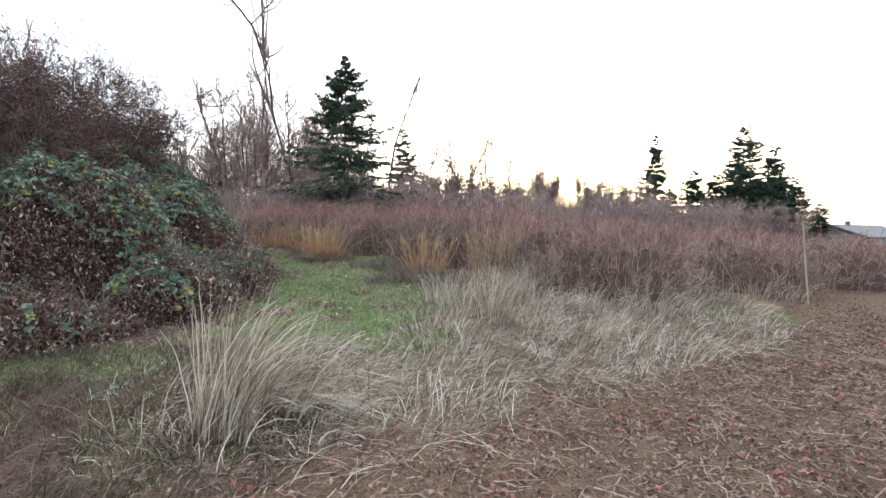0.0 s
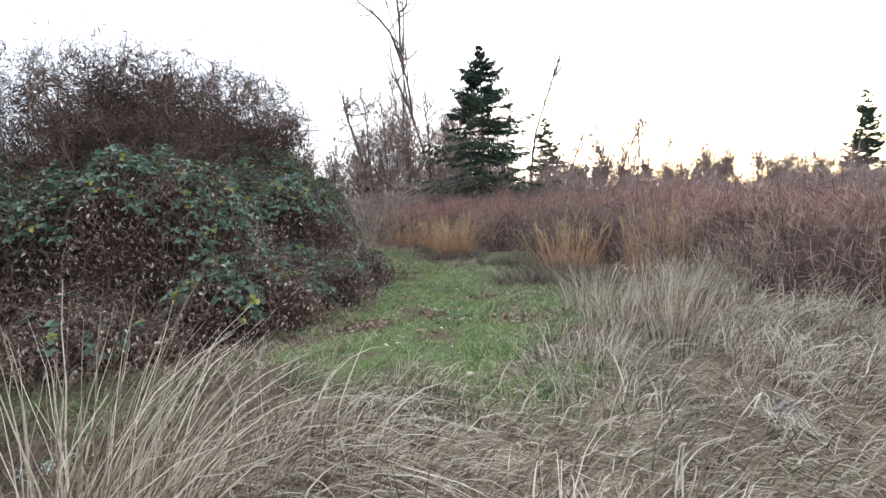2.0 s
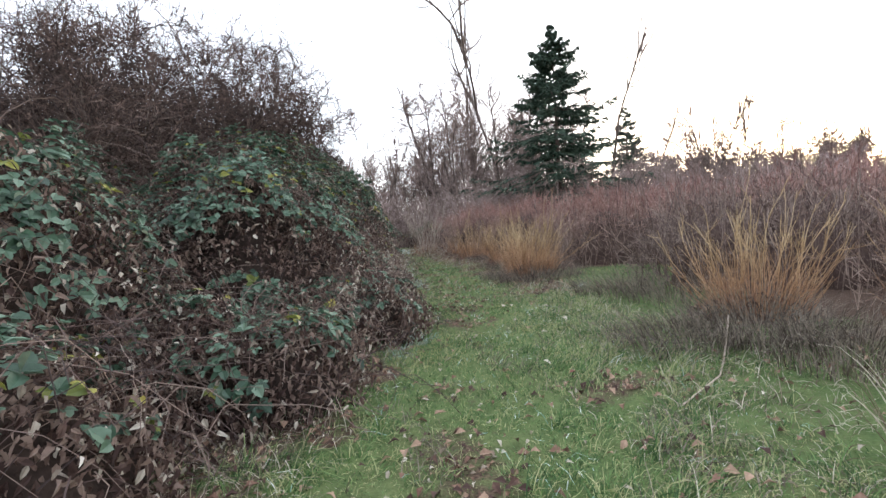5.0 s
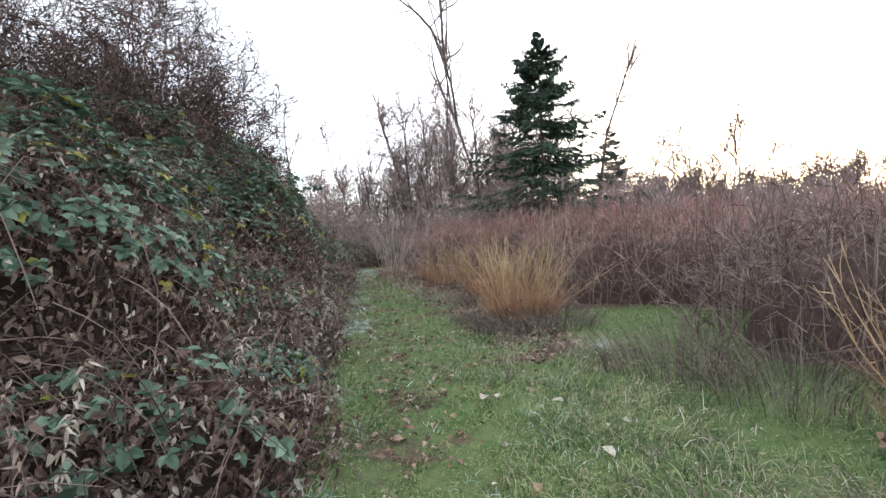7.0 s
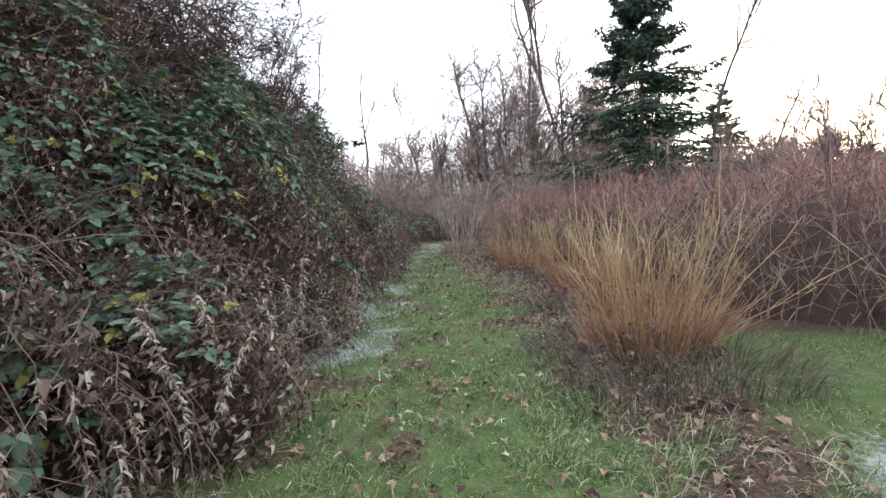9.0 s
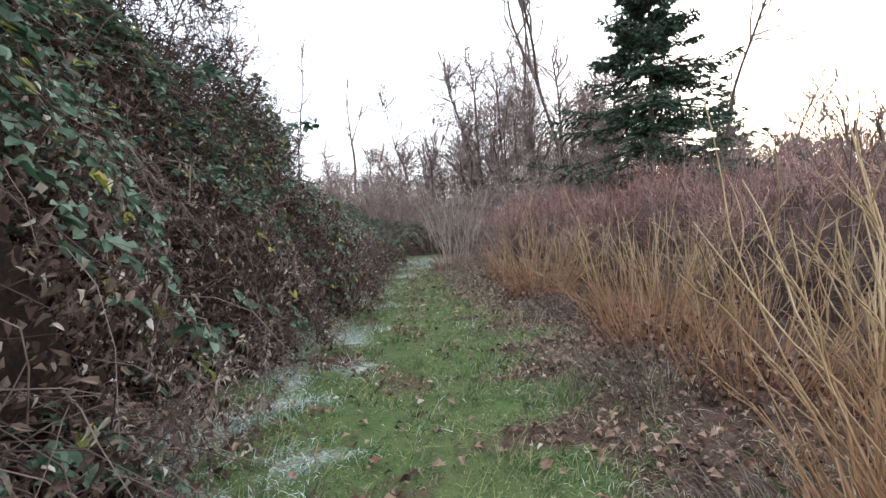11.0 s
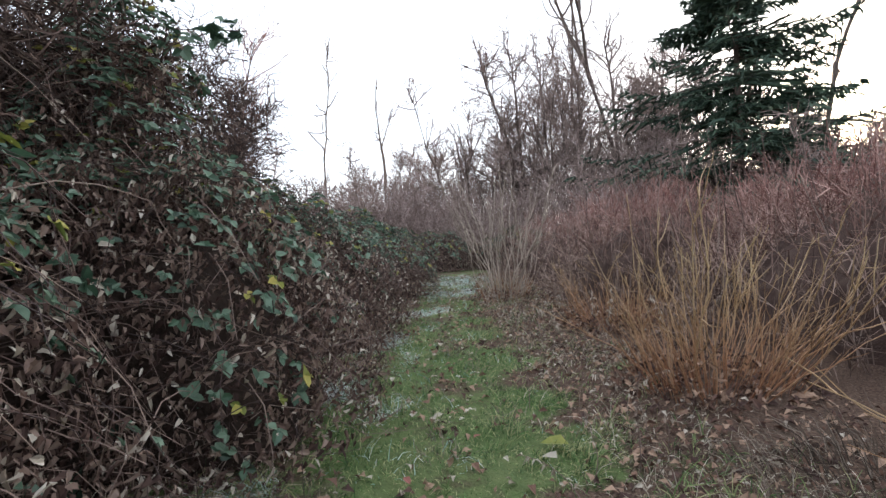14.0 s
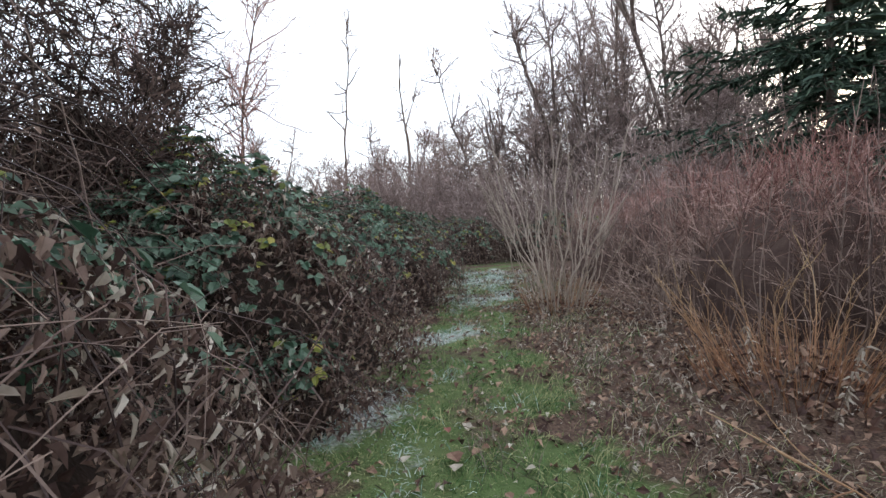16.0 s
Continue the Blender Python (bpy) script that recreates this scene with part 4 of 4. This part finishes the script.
tx, ty = np.concatenate([scatter(22000, -6, 7, 5, 19), scatter(45000, -5.2, 0.0, 12.0, 20.8)], 1)
cv = covers(tx, ty)
turf_blades("lawn_grass", tx, ty, cv[0] > rng.uniform(0.2, 1.0, tx.shape), 0.07, 0.006, M_GRASS, 1.0, "green grass beside the trail")
tx, ty = near_trail(170000, 2.2, 5.0)
cv = covers(tx, ty)
turf_blades("frosted_grass", tx, ty, cv[4] + 0.11 * (nz(tx, ty, 0.7, 35) > 0.1) * cv[0] > rng.uniform(0.05, 0.85, tx.shape), 0.125, 0.0055, M_RIME, 1.3, "grass white with frost")
tx, ty = near_trail(90000, 2.6)
dd = np.abs(trail(tx, ty))
turf_blades("dry_grass", tx, ty, (0.12 + 0.88 * step(dd, 0.5, 1.3) > rng.uniform(0.2, 1.4, tx.shape)) & (covers(tx, ty)[2] < 0.5), 0.15, 0.005, M_STRAW, 1.2, "thin dry grass beside the trail", k=4)
tx, ty = scatter(34000, -6.5, -0.8, 1.8, 7.2)
turf_blades("brown_grass", tx, ty, rng.uniform(0, 1, tx.shape) < 0.9, 0.26, 0.0075, M_BROWNGRASS, 1.7, "low brown dead grass", k=4, wind=0.5)
tx, ty = scatter(22000, -6.5, -0.8, 1.8, 7.2)
turf_blades("weedy_grass", tx, ty, nz(tx, ty, 0.8, 21) > 0.0, 0.11, 0.006, M_GRASS, 1.0, "green grass among dead grass")
tx, ty = scatter(26000, -3.2, 5.5, 3.5, 14)
turf_blades("grey_mat", tx, ty, covers(tx, ty)[2] > rng.uniform(0.15, 1.0, tx.shape), 0.36, 0.0085, M_GREYGRASS, 2.1, "flattened mat of grey dead grass", k=5, wind=0.85)
tx, ty = scatter(44000, -3.2, 5.5, 3.5, 14)
turf_blades("straw_mat", tx, ty, covers(tx, ty)[2] > rng.uniform(0.15, 1.0, tx.shape), 0.42, 0.0085, M_STRAW, 2.1, "flattened mat of dry grass", k=5, wind=0.85)


def tussock(x, y, n, r, h, lean_x, lean_y, spread=0.6, label="", mat=None, wide=0.0095):
    a = rng.uniform(0, 6.283, n)
    u = np.sqrt(rng.uniform(0, 1, n)) * r
    L = h * rng.uniform(0.5, 1.15, n)
    t = np.linspace(0, 1, 7)
    f = rng.uniform(0.2, 1.6, n)
    dx = np.cos(a) * spread * rng.uniform(0.2, 1.2, n) + lean_x * f
    dy = np.sin(a) * spread * rng.uniform(0.2, 1.2, n) + lean_y * f
    s = np.hypot(dx, dy)
    z = L[:, None] * t / np.sqrt(1 + (s[:, None] * t) ** 2) * np.clip(1 - 0.33 * s[:, None] * t ** 2, 0.12, 1)
    P = np.stack([(u * np.cos(a))[:, None] + dx[:, None] * L[:, None] * t ** 1.6 / np.sqrt(1 + s[:, None] ** 2), (u * np.sin(a))[:, None] + dy[:, None] * L[:, None] * t ** 1.6 / np.sqrt(1 + s[:, None] ** 2), z], -1)
    P += np.cumsum(rng.normal(0, 0.017, P.shape), 1) * np.linspace(0, 1, 7)[None, :, None]
    P[..., 2] = np.maximum(P[..., 2], 0.005)
    ob = thing("grass_tussock", x, y, label=label or "tussock of long bleached dry grass", category="grass", group="dry tussocks")
    for one in range(8):
        part("stalk", tubes("stalk", P[one:one + 1] * np.array([1, 1, 1.15]), taper(1, 0.0032, 0.0012, 7), 3), mat or M_STRAW, ob, "single long dry stalk")
    P = P[8:]
    n = len(P)
    part("grass_mass", blades("grass_mass", P, wide * np.linspace(1, 0.2, 7)[None] * rng.uniform(0.5, 1.3, (n, 1))), mat or M_STRAW, ob, kind="stuff")
    return ob


for row in ((-1.4, 4.9, 330, 0.22, 1.1, 0.3, 0.25, 0.3), (-1.25, 5.4, 460, 0.4, 0.7, 1.6, 0.2), (-0.85, 5.6, 340, 0.45, 0.5, 2.2, 0.1), (-1.3, 6.0, 260, 0.5, 0.8, 1.2, 0.1),
            (0.7, 8.9, 340, 0.25, 0.85, 0.05, -0.1, 0.3), (0.3, 9.8, 420, 0.5, 0.6, 0.2, -0.2), (0.9, 11.4, 520, 0.6, 0.7, 0.3, -0.3), (-0.1, 10.8, 340, 0.5, 0.7, 0.1, -0.2),
            (1.7, 10.4, 520, 0.6, 0.6, 1.1, -0.5), (2.5, 10.0, 520, 0.7, 0.6, 0.5, -0.7), (1.6, 8.3, 420, 0.6, 0.5, 0.8, -0.6), (2.6, 8.6, 360, 0.6, 0.42, 0.9, -0.3),
            (0.2, 8.6, 300, 0.5, 0.5, 0.6, -0.4), (3.6, 10.4, 420, 0.7, 0.65, 0.2, -0.4), (4.4, 12.2, 380, 0.8, 0.6, 0.1, -0.4), (6.4, 12.3, 340, 0.9, 0.5, 0.1, -0.3),
            (1.9, 12.4, 460, 0.5, 0.8, 0.2, -0.3), (1.2, 12.6, 400, 0.5, 0.7, -0.1, -0.3), (3.0, 7.8, 260, 0.5, 0.35, 1.2, 0.3), (-1.3, 7.4, 160, 0.3, 0.3, 0.8, -0.3)):
    tussock(*row)
for row in ((-0.9, 13.3, 1100, 0.7, 0.5, 0.0, -0.7), (-1.6, 13.0, 800, 0.6, 0.38, -0.4, -0.6), (-0.3, 12.6, 1100, 0.7, 0.4, 0.1, -0.5), (-4.6, 17.6, 700, 0.6, 0.36, -0.2, -0.5), (-4.1, 17.9, 600, 0.6, 0.36, 0.3, -0.5),
            (-5.2, 18.2, 600, 0.6, 0.36, -0.5, -0.2), (-2.6, 16.0, 600, 0.7, 0.5, -0.3, -0.4), (-1.8, 15.4, 600, 0.7, 0.5, -0.2, -0.5), (-6.2, 20.2, 500, 0.6, 0.32, -0.4, -0.4), (-7.7, 22.6, 500, 0.6, 0.35, -0.4, -0.3)):
    tussock(*row, spread=0.9, label="low tuft of grey dead grass", mat=M_GREYGRASS, wide=0.007)


def litter(name, n, box, test, mat, size, label):
    x, y = scatter(n, *box)
    keep = test(x, y)
    x, y = x[keep], y[keep]
    n = len(x)
    p = np.stack([x, y, G(x, y) + rng.uniform(0.008, 0.045, n)], -1)
    s = size * rng.uniform(0.5, 1.3, n)
    me = (leaf_mesh if mat is M_PALE else shred_mesh)(name, p, rng.normal(0, 1, p.shape) * [1, 1, 0.25], unit(rng.normal(0, 0.35, p.shape) + [0, 0, 1]), s, s * 0.55, 0.3, 0.3)
    me.materials.append(mat)
    return tagged(new(name, me), label, "leaf litter", kind="stuff")


def trail_litter(name, n, wide, mat, size, label):
    x, y = near_trail(n, wide, 9.0, 34.0)
    keep = covers(x, y)[3] + 0.05 * covers(x, y)[0] > rng.uniform(0.05, 1.1, n)
    x, y = x[keep], y[keep]
    p = np.stack([x, y, G(x, y) + rng.uniform(0.008, 0.05, len(x))], -1)
    w = size * rng.uniform(0.5, 1.3, len(x))
    me = shred_mesh(name, p, rng.normal(0, 1, p.shape) * [1, 1, 0.3], unit(rng.normal(0, 0.4, p.shape) + [0, 0, 1]), w, w * 0.6, 0.3, 0.3)
    me.materials.append(mat)
    return tagged(new(name, me), label, "leaf litter", kind="stuff")


trail_litter("leaf_litter", 42000, 3.6, M_LITTER, 0.07, "brown fallen leaves on bare ground")
trail_litter("bleached_litter", 7000, 3.2, M_PALE, 0.05, "pale dead leaves among brown litter")
tx, ty = near_trail(26000, 2.6, 15.0)
turf_blades("verge_grass", tx, ty, (trail(tx, ty) > 0.6) & (nz(tx, ty, 0.7, 23) > 0.15), 0.10, 0.0065, M_GRASS, 1.0, "green weeds among the litter")
litter("mulch_litter", 120000, (-3, 11, 1.5, 14), lambda x, y: covers(x, y)[1] * (1 - step(np.hypot(x - 3.5, y - 6.5), 5.0, 9.0)) > rng.uniform(0.1, 1.6, x.shape), M_MULCHLEAF, 0.042, "rotting leaves in the mulch")
litter("red_litter", 16000, (-2, 8, 1.5, 11), lambda x, y: covers(x, y)[1] * (0.5 + nz(x, y, 1.0, 9)) > rng.uniform(0.2, 1.6, x.shape), M_REDLEAF, 0.06, "reddish fallen leaves in the mulch")
litter("pale_litter", 9000, (-19, 3, 6, 34), lambda x, y: (np.abs(trail(x, y)) < 1.6) & (rng.uniform(0, 1, x.shape) < 0.3), M_PALE, 0.055, "pale fallen leaves on the grass")
dx, dy = scatter(16000, -2.5, 8.5, 1.5, 10)
keep = (covers(dx, dy)[1] + 0.3 * covers(dx, dy)[2]) * (1 - step(np.hypot(dx - 3.0, dy - 5.5), 3.5, 6.5)) > rng.uniform(0, 1.1, dx.shape)
dx, dy = dx[keep], dy[keep]
da, dl = rng.uniform(0, 6.283, len(dx)), rng.uniform(0.05, 0.32, len(dx))
dt = np.linspace(-0.5, 0.5, 4)
DP = np.stack([dx[:, None] + np.cos(da)[:, None] * dl[:, None] * dt, dy[:, None] + np.sin(da)[:, None] * dl[:, None] * dt, (G(dx, dy) + 0.02)[:, None] + rng.normal(0, 0.01, (len(dx), 4))], -1) + rng.normal(0, 0.006, (len(dx), 4, 3))
deb = tubes("woody_debris", DP, taper(len(dx), 0.0042, 0.0022, 4), 3)
deb.materials.append(M_CHIP)
tagged(new("woody_debris", deb), "scattered cut stalks and twigs in the mulch", "debris", kind="stuff")


# ---- single things ----
def dead_weed(x, y, h, lean, turn, k, leaf=0.045, thick=62):
    ob = thing("dead_weed", x, y, label="dead weed stalk with pale curled leaves", category="weed", group="dead weeds beside the trail")
    t = np.linspace(0, 1, 9)
    P = np.stack([lean * h * t ** 2, 0.02 * np.sin(5 * t + k), h * t * (1 - 0.25 * lean * t)], -1)[None]
    c, sn = math.cos(turn), math.sin(turn)
    P = P @ np.array([[c, sn, 0], [-sn, c, 0], [0, 0, 1.0]])
    part("stalk", tubes("stalk", P, np.linspace(0.0032, 0.0014, 9)[None], 5), M_GREYTWIG, ob)
    m = int(thick * h)
    f = rng.uniform(0.35, 1.0, m)
    q = np.stack([np.interp(f, t, P[0, :, i]) for i in range(3)], -1)
    a = rng.uniform(0, 6.283, m)
    d = np.stack([np.cos(a), np.sin(a), rng.uniform(-0.8, 0.3, m)], -1)
    part("curled_foliage", leaf_mesh("curled_foliage", q, d, unit(rng.normal(0, 0.4, q.shape) + [0, 0, 1]), rng.uniform(0.65, 1.35, m) * leaf, 0.3 * leaf, 0.5, 0.5), M_PALE if k % 2 else M_CHIP, ob, "curled dead leaves", kind="stuff")
    return ob


wr = random.Random(9)
for n in range(64):
    wy = 10.8 + 7.8 * (n + wr.random()) / 64
    wx = float(np.interp(wy, TRAIL[:, 1], TRAIL[:, 0])) - wr.uniform(1.0, 1.65)
    dead_weed(wx, wy, wr.uniform(0.45, 1.05), wr.uniform(0.05, 0.45), wr.uniform(0.5, 5.5), n)
for n in range(34):
    wy = 21.6 + 6.5 * (n + wr.random()) / 34
    dead_weed(float(np.interp(wy, TRAIL[:, 1], TRAIL[:, 0])) + wr.uniform(0.9, 1.9), wy, wr.uniform(0.25, 0.6), wr.uniform(0.1, 0.8), wr.uniform(0, 6), n, 0.035, 45)
for n in range(13):
    dead_weed(-9.0 - 2.4 * wr.random(), 24.4 + 2.4 * wr.random(), wr.uniform(0.35, 0.75), wr.uniform(0.1, 0.8), wr.uniform(0, 6), n)


def stalk(name, points, r, mat, label, category="stalk", group=""):
    me = tubes(name, np.array(points, float)[None], np.linspace(r, r * 0.6, len(points))[None], 6)
    me.materials.append(mat)
    return tagged(new(name, me), label, category, group)


for pts, r in (([(-12.7, 21.1, 2.3), (-12.3, 21.3, 2.75), (-11.9, 21.5, 2.98), (-11.5, 21.65, 3.02), (-11.23, 21.73, 2.95)], 0.008), ([(-11.0, 18.6, 2.6), (-10.4, 18.9, 2.95), (-9.9, 19.1, 2.9), (-9.6, 19.2, 2.6)], 0.006)):
    arch = thing("arching_cane", 0, 0, 0, "long bramble cane arching out with green leaves", "bramble", "arching canes")
    P = np.array(pts, float)
    part("stalk", tubes("stalk", P[None], np.linspace(r, r * 0.5, len(P))[None], 5), M_CANE, arch)
    f = rng.uniform(0.1, 0.95, 26) * (len(P) - 1)
    q = np.stack([np.interp(f, np.arange(len(P)), P[:, i]) for i in range(3)], -1) + rng.normal(0, 0.05, (26, 3))
    LP, LD, LN, LS = trifoliate(q, unit(rng.normal(0, 0.4, q.shape) + [0.3, -0.3, 0.8]), rng.uniform(0.07, 0.11, 26))
    part("foliage", leaf_mesh("foliage", LP, LD, LN, LS, LS * 0.72), M_GREEN, arch, "green bramble leaves in threes", kind="stuff")

stake = thing("stake", 7.0, 11.6, label="thin pale leaning stake with a yellowish tip", category="stake")
part("shaft", tubes("shaft", np.array([[0, 0, -0.1], [-0.06, 0.01, 0.4], [-0.13, 0.0, 0.9], [-0.2, 0.02, 1.6]])[None], np.array([[0.016, 0.015, 0.014, 0.013]]), 7), M_PALESTEM, stake)
part("tip", tubes("tip", np.array([[-0.2, 0.02, 1.59], [-0.205, 0.02, 1.67]])[None], np.array([[0.024, 0.022]]), 7), M_OLIVE, stake, "yellowish tip")
stalk("broken_stalk", [(-1.15, 13.35, 0.26), (-1.19, 12.8, 0.14), (-1.22, 12.35, 0.09), (-1.25, 12.0, 0.08), (-1.47, 11.4, 0.05)], 0.009, M_PALESTEM, "pale broken stalk bent down to the ground")
stalk("arched_straw", [(1.5, 8.3, 0.05), (1.52, 8.28, 0.18), (1.62, 8.25, 0.27), (1.75, 8.25, 0.29)], 0.012, M_PALE, "thick pale straw arched over the mat")
for n in range(46):
    a, ln = wr.uniform(0, 6.28), wr.uniform(0.2, 0.75)
    cx, cy = wr.uniform(-1.5, 6.5), wr.uniform(2.6, 8.5)
    if covers(np.array(cx), np.array(cy))[1] < 0.5:
        continue
    z = float(G(cx, cy)) + 0.03
    stalk("cut_stalk", [(cx + math.cos(a) * ln * f + wr.uniform(-0.02, 0.02), cy + math.sin(a) * ln * f + wr.uniform(-0.02, 0.02), z + 0.03 * math.sin(3 * f) + wr.uniform(-0.008, 0.008)) for f in (-0.5, -0.2, 0.1, 0.3, 0.5)],
          wr.uniform(0.004, 0.007), M_CHIP, "pale cut stalk lying on the mulch", group="cut stalks on the mulch")

leaf_kinds = []
for n, mt in enumerate((M_PALE, M_PALE, M_LITTER, M_OLIVE, M_REDLEAF)):
    me = leaf_mesh("fallen_leaf", np.zeros((1, 3)), np.array([[1.0, 0.1 * n, 0.05]]), np.array([[0.1, 0.1, 1.0]]), 0.10, 0.075, 0.18, 0.15)
    me.materials.append(mt)
    leaf_kinds.append(me)
leaf_words = ("pale fallen leaf lying on the turf", "bleached fallen leaf lying on the turf", "brown fallen leaf lying on the turf", "yellowish fallen leaf lying on the turf", "reddish fallen leaf lying on the turf")


def fallen_leaf(x, y, k, s=1.0, tip=0.0):
    ob = new("fallen_leaf", leaf_kinds[k])
    ob.matrix_world = pose(x, y, float(G(x, y)) + 0.045, tip, wr.uniform(-12, 12), wr.uniform(0, 360)) @ Matrix.Scale(s, 4)
    return tagged(ob, leaf_words[k], "leaf", "fallen leaves on the trail")


for lx, ly, lk, ls in ((-3.95, 14.7, 0, 1.2), (-2.93, 14.0, 0, 1.1), (-3.33, 14.77, 1, 1.0), (-4.52, 15.2, 1, 0.9), (-2.0, 8.4, 0, 0.9), (-11.6, 24.1, 2, 1.5), (-11.55, 24.0, 0, 1.1), (-9.3, 22.6, 3, 1.8), (-9.26, 22.35, 0, 1.2), (-0.1, 3.6, 0, 0.9)):
    fallen_leaf(lx, ly, lk, ls)
for n in range(90):
    ly = wr.uniform(7.5, 28)
    fallen_leaf(float(np.interp(ly, TRAIL[:, 1], TRAIL[:, 0])) + wr.gauss(0, 0.7), ly, wr.choice((0, 1, 2, 2, 2, 4)), wr.uniform(0.5, 1.0))

# ---- house in the distance ----
M_SIDING = material("grey_siding", [(0.22, 0.23, 0.25), (0.30, 0.31, 0.33), (0.36, 0.37, 0.39)], 0.8, 0.8, 0.2, 0.2)
M_ROOF = material("grey_roof", [(0.10, 0.10, 0.105), (0.15, 0.15, 0.155), (0.2, 0.2, 0.205)], 0.85, 1.0, 0.3, 0.2)
M_PANE = material("dark_pane", [(0.02, 0.022, 0.025), (0.04, 0.043, 0.048)], 0.15, 0.5, 0.0, 0.2, 0.5)
M_WHITE = material("white_trim", [(0.6, 0.6, 0.6), (0.75, 0.75, 0.75)], 0.6, 1.0, 0.1, 0.1)


def box_mesh(name, x0, x1, y0, y1, z0, z1, bevel=0.02):
    bm = bmesh.new()
    bmesh.ops.create_cube(bm, size=1.0, matrix=Matrix.Translation(((x0 + x1) / 2, (y0 + y1) / 2, (z0 + z1) / 2)) @ Matrix.Diagonal((x1 - x0, y1 - y0, z1 - z0, 1)))
    bmesh.ops.bevel(bm, geom=bm.edges[:], offset=bevel, segments=1, affect='EDGES')
    me = bpy.data.meshes.new(name)
    bm.to_mesh(me)
    bm.free()
    return me


house = thing("house", 53.8, 74.0, -4.2, "grey house with a low-pitched roof far behind the hedge", "house", rz=28)
part("wall", box_mesh("wall", -6, 6, -4, 4, -1.2, 4.4), M_SIDING, house)
for name, sgn in (("roof", -1), ("roof", 1)):
    roof = part(name, box_mesh(name, -6.4, 6.4, 0, 4.9, -0.12, 0.12, 0.03), M_ROOF, house)
    roof.matrix_basis = pose(0, 0, 6.0, -18 if sgn > 0 else 18, 0, 0) @ Matrix.Diagonal((1, sgn, 1, 1)) if sgn > 0 else pose(0, 0, 6.0, 0, 0, 180) @ pose(0, 0, 0, -18, 0, 0)
part("gable", mesh_from("gable", [(-6, -4, 4.4), (-6, 4, 4.4), (-6, 0, 5.7), (6, -4, 4.4), (6, 4, 4.4), (6, 0, 5.7)], [(0, 1, 2), (3, 5, 4)]), M_SIDING, house)
for wx in (-4.2, -2.2, 0.4, 3.2):
    frame_ob = part("window", box_mesh("window", wx - 0.8, wx + 0.8, -4.06, -3.98, 2.5, 3.7), M_WHITE, house)
    part("pane", box_mesh("pane", wx - 0.7, wx + 0.7, -4.09, -4.05, 2.6, 3.6, 0.005), M_PANE, frame_ob)
part("chimney", box_mesh("chimney", -2.4, -1.9, -0.4, 0.1, 5.4, 6.6), M_ROOF, house)
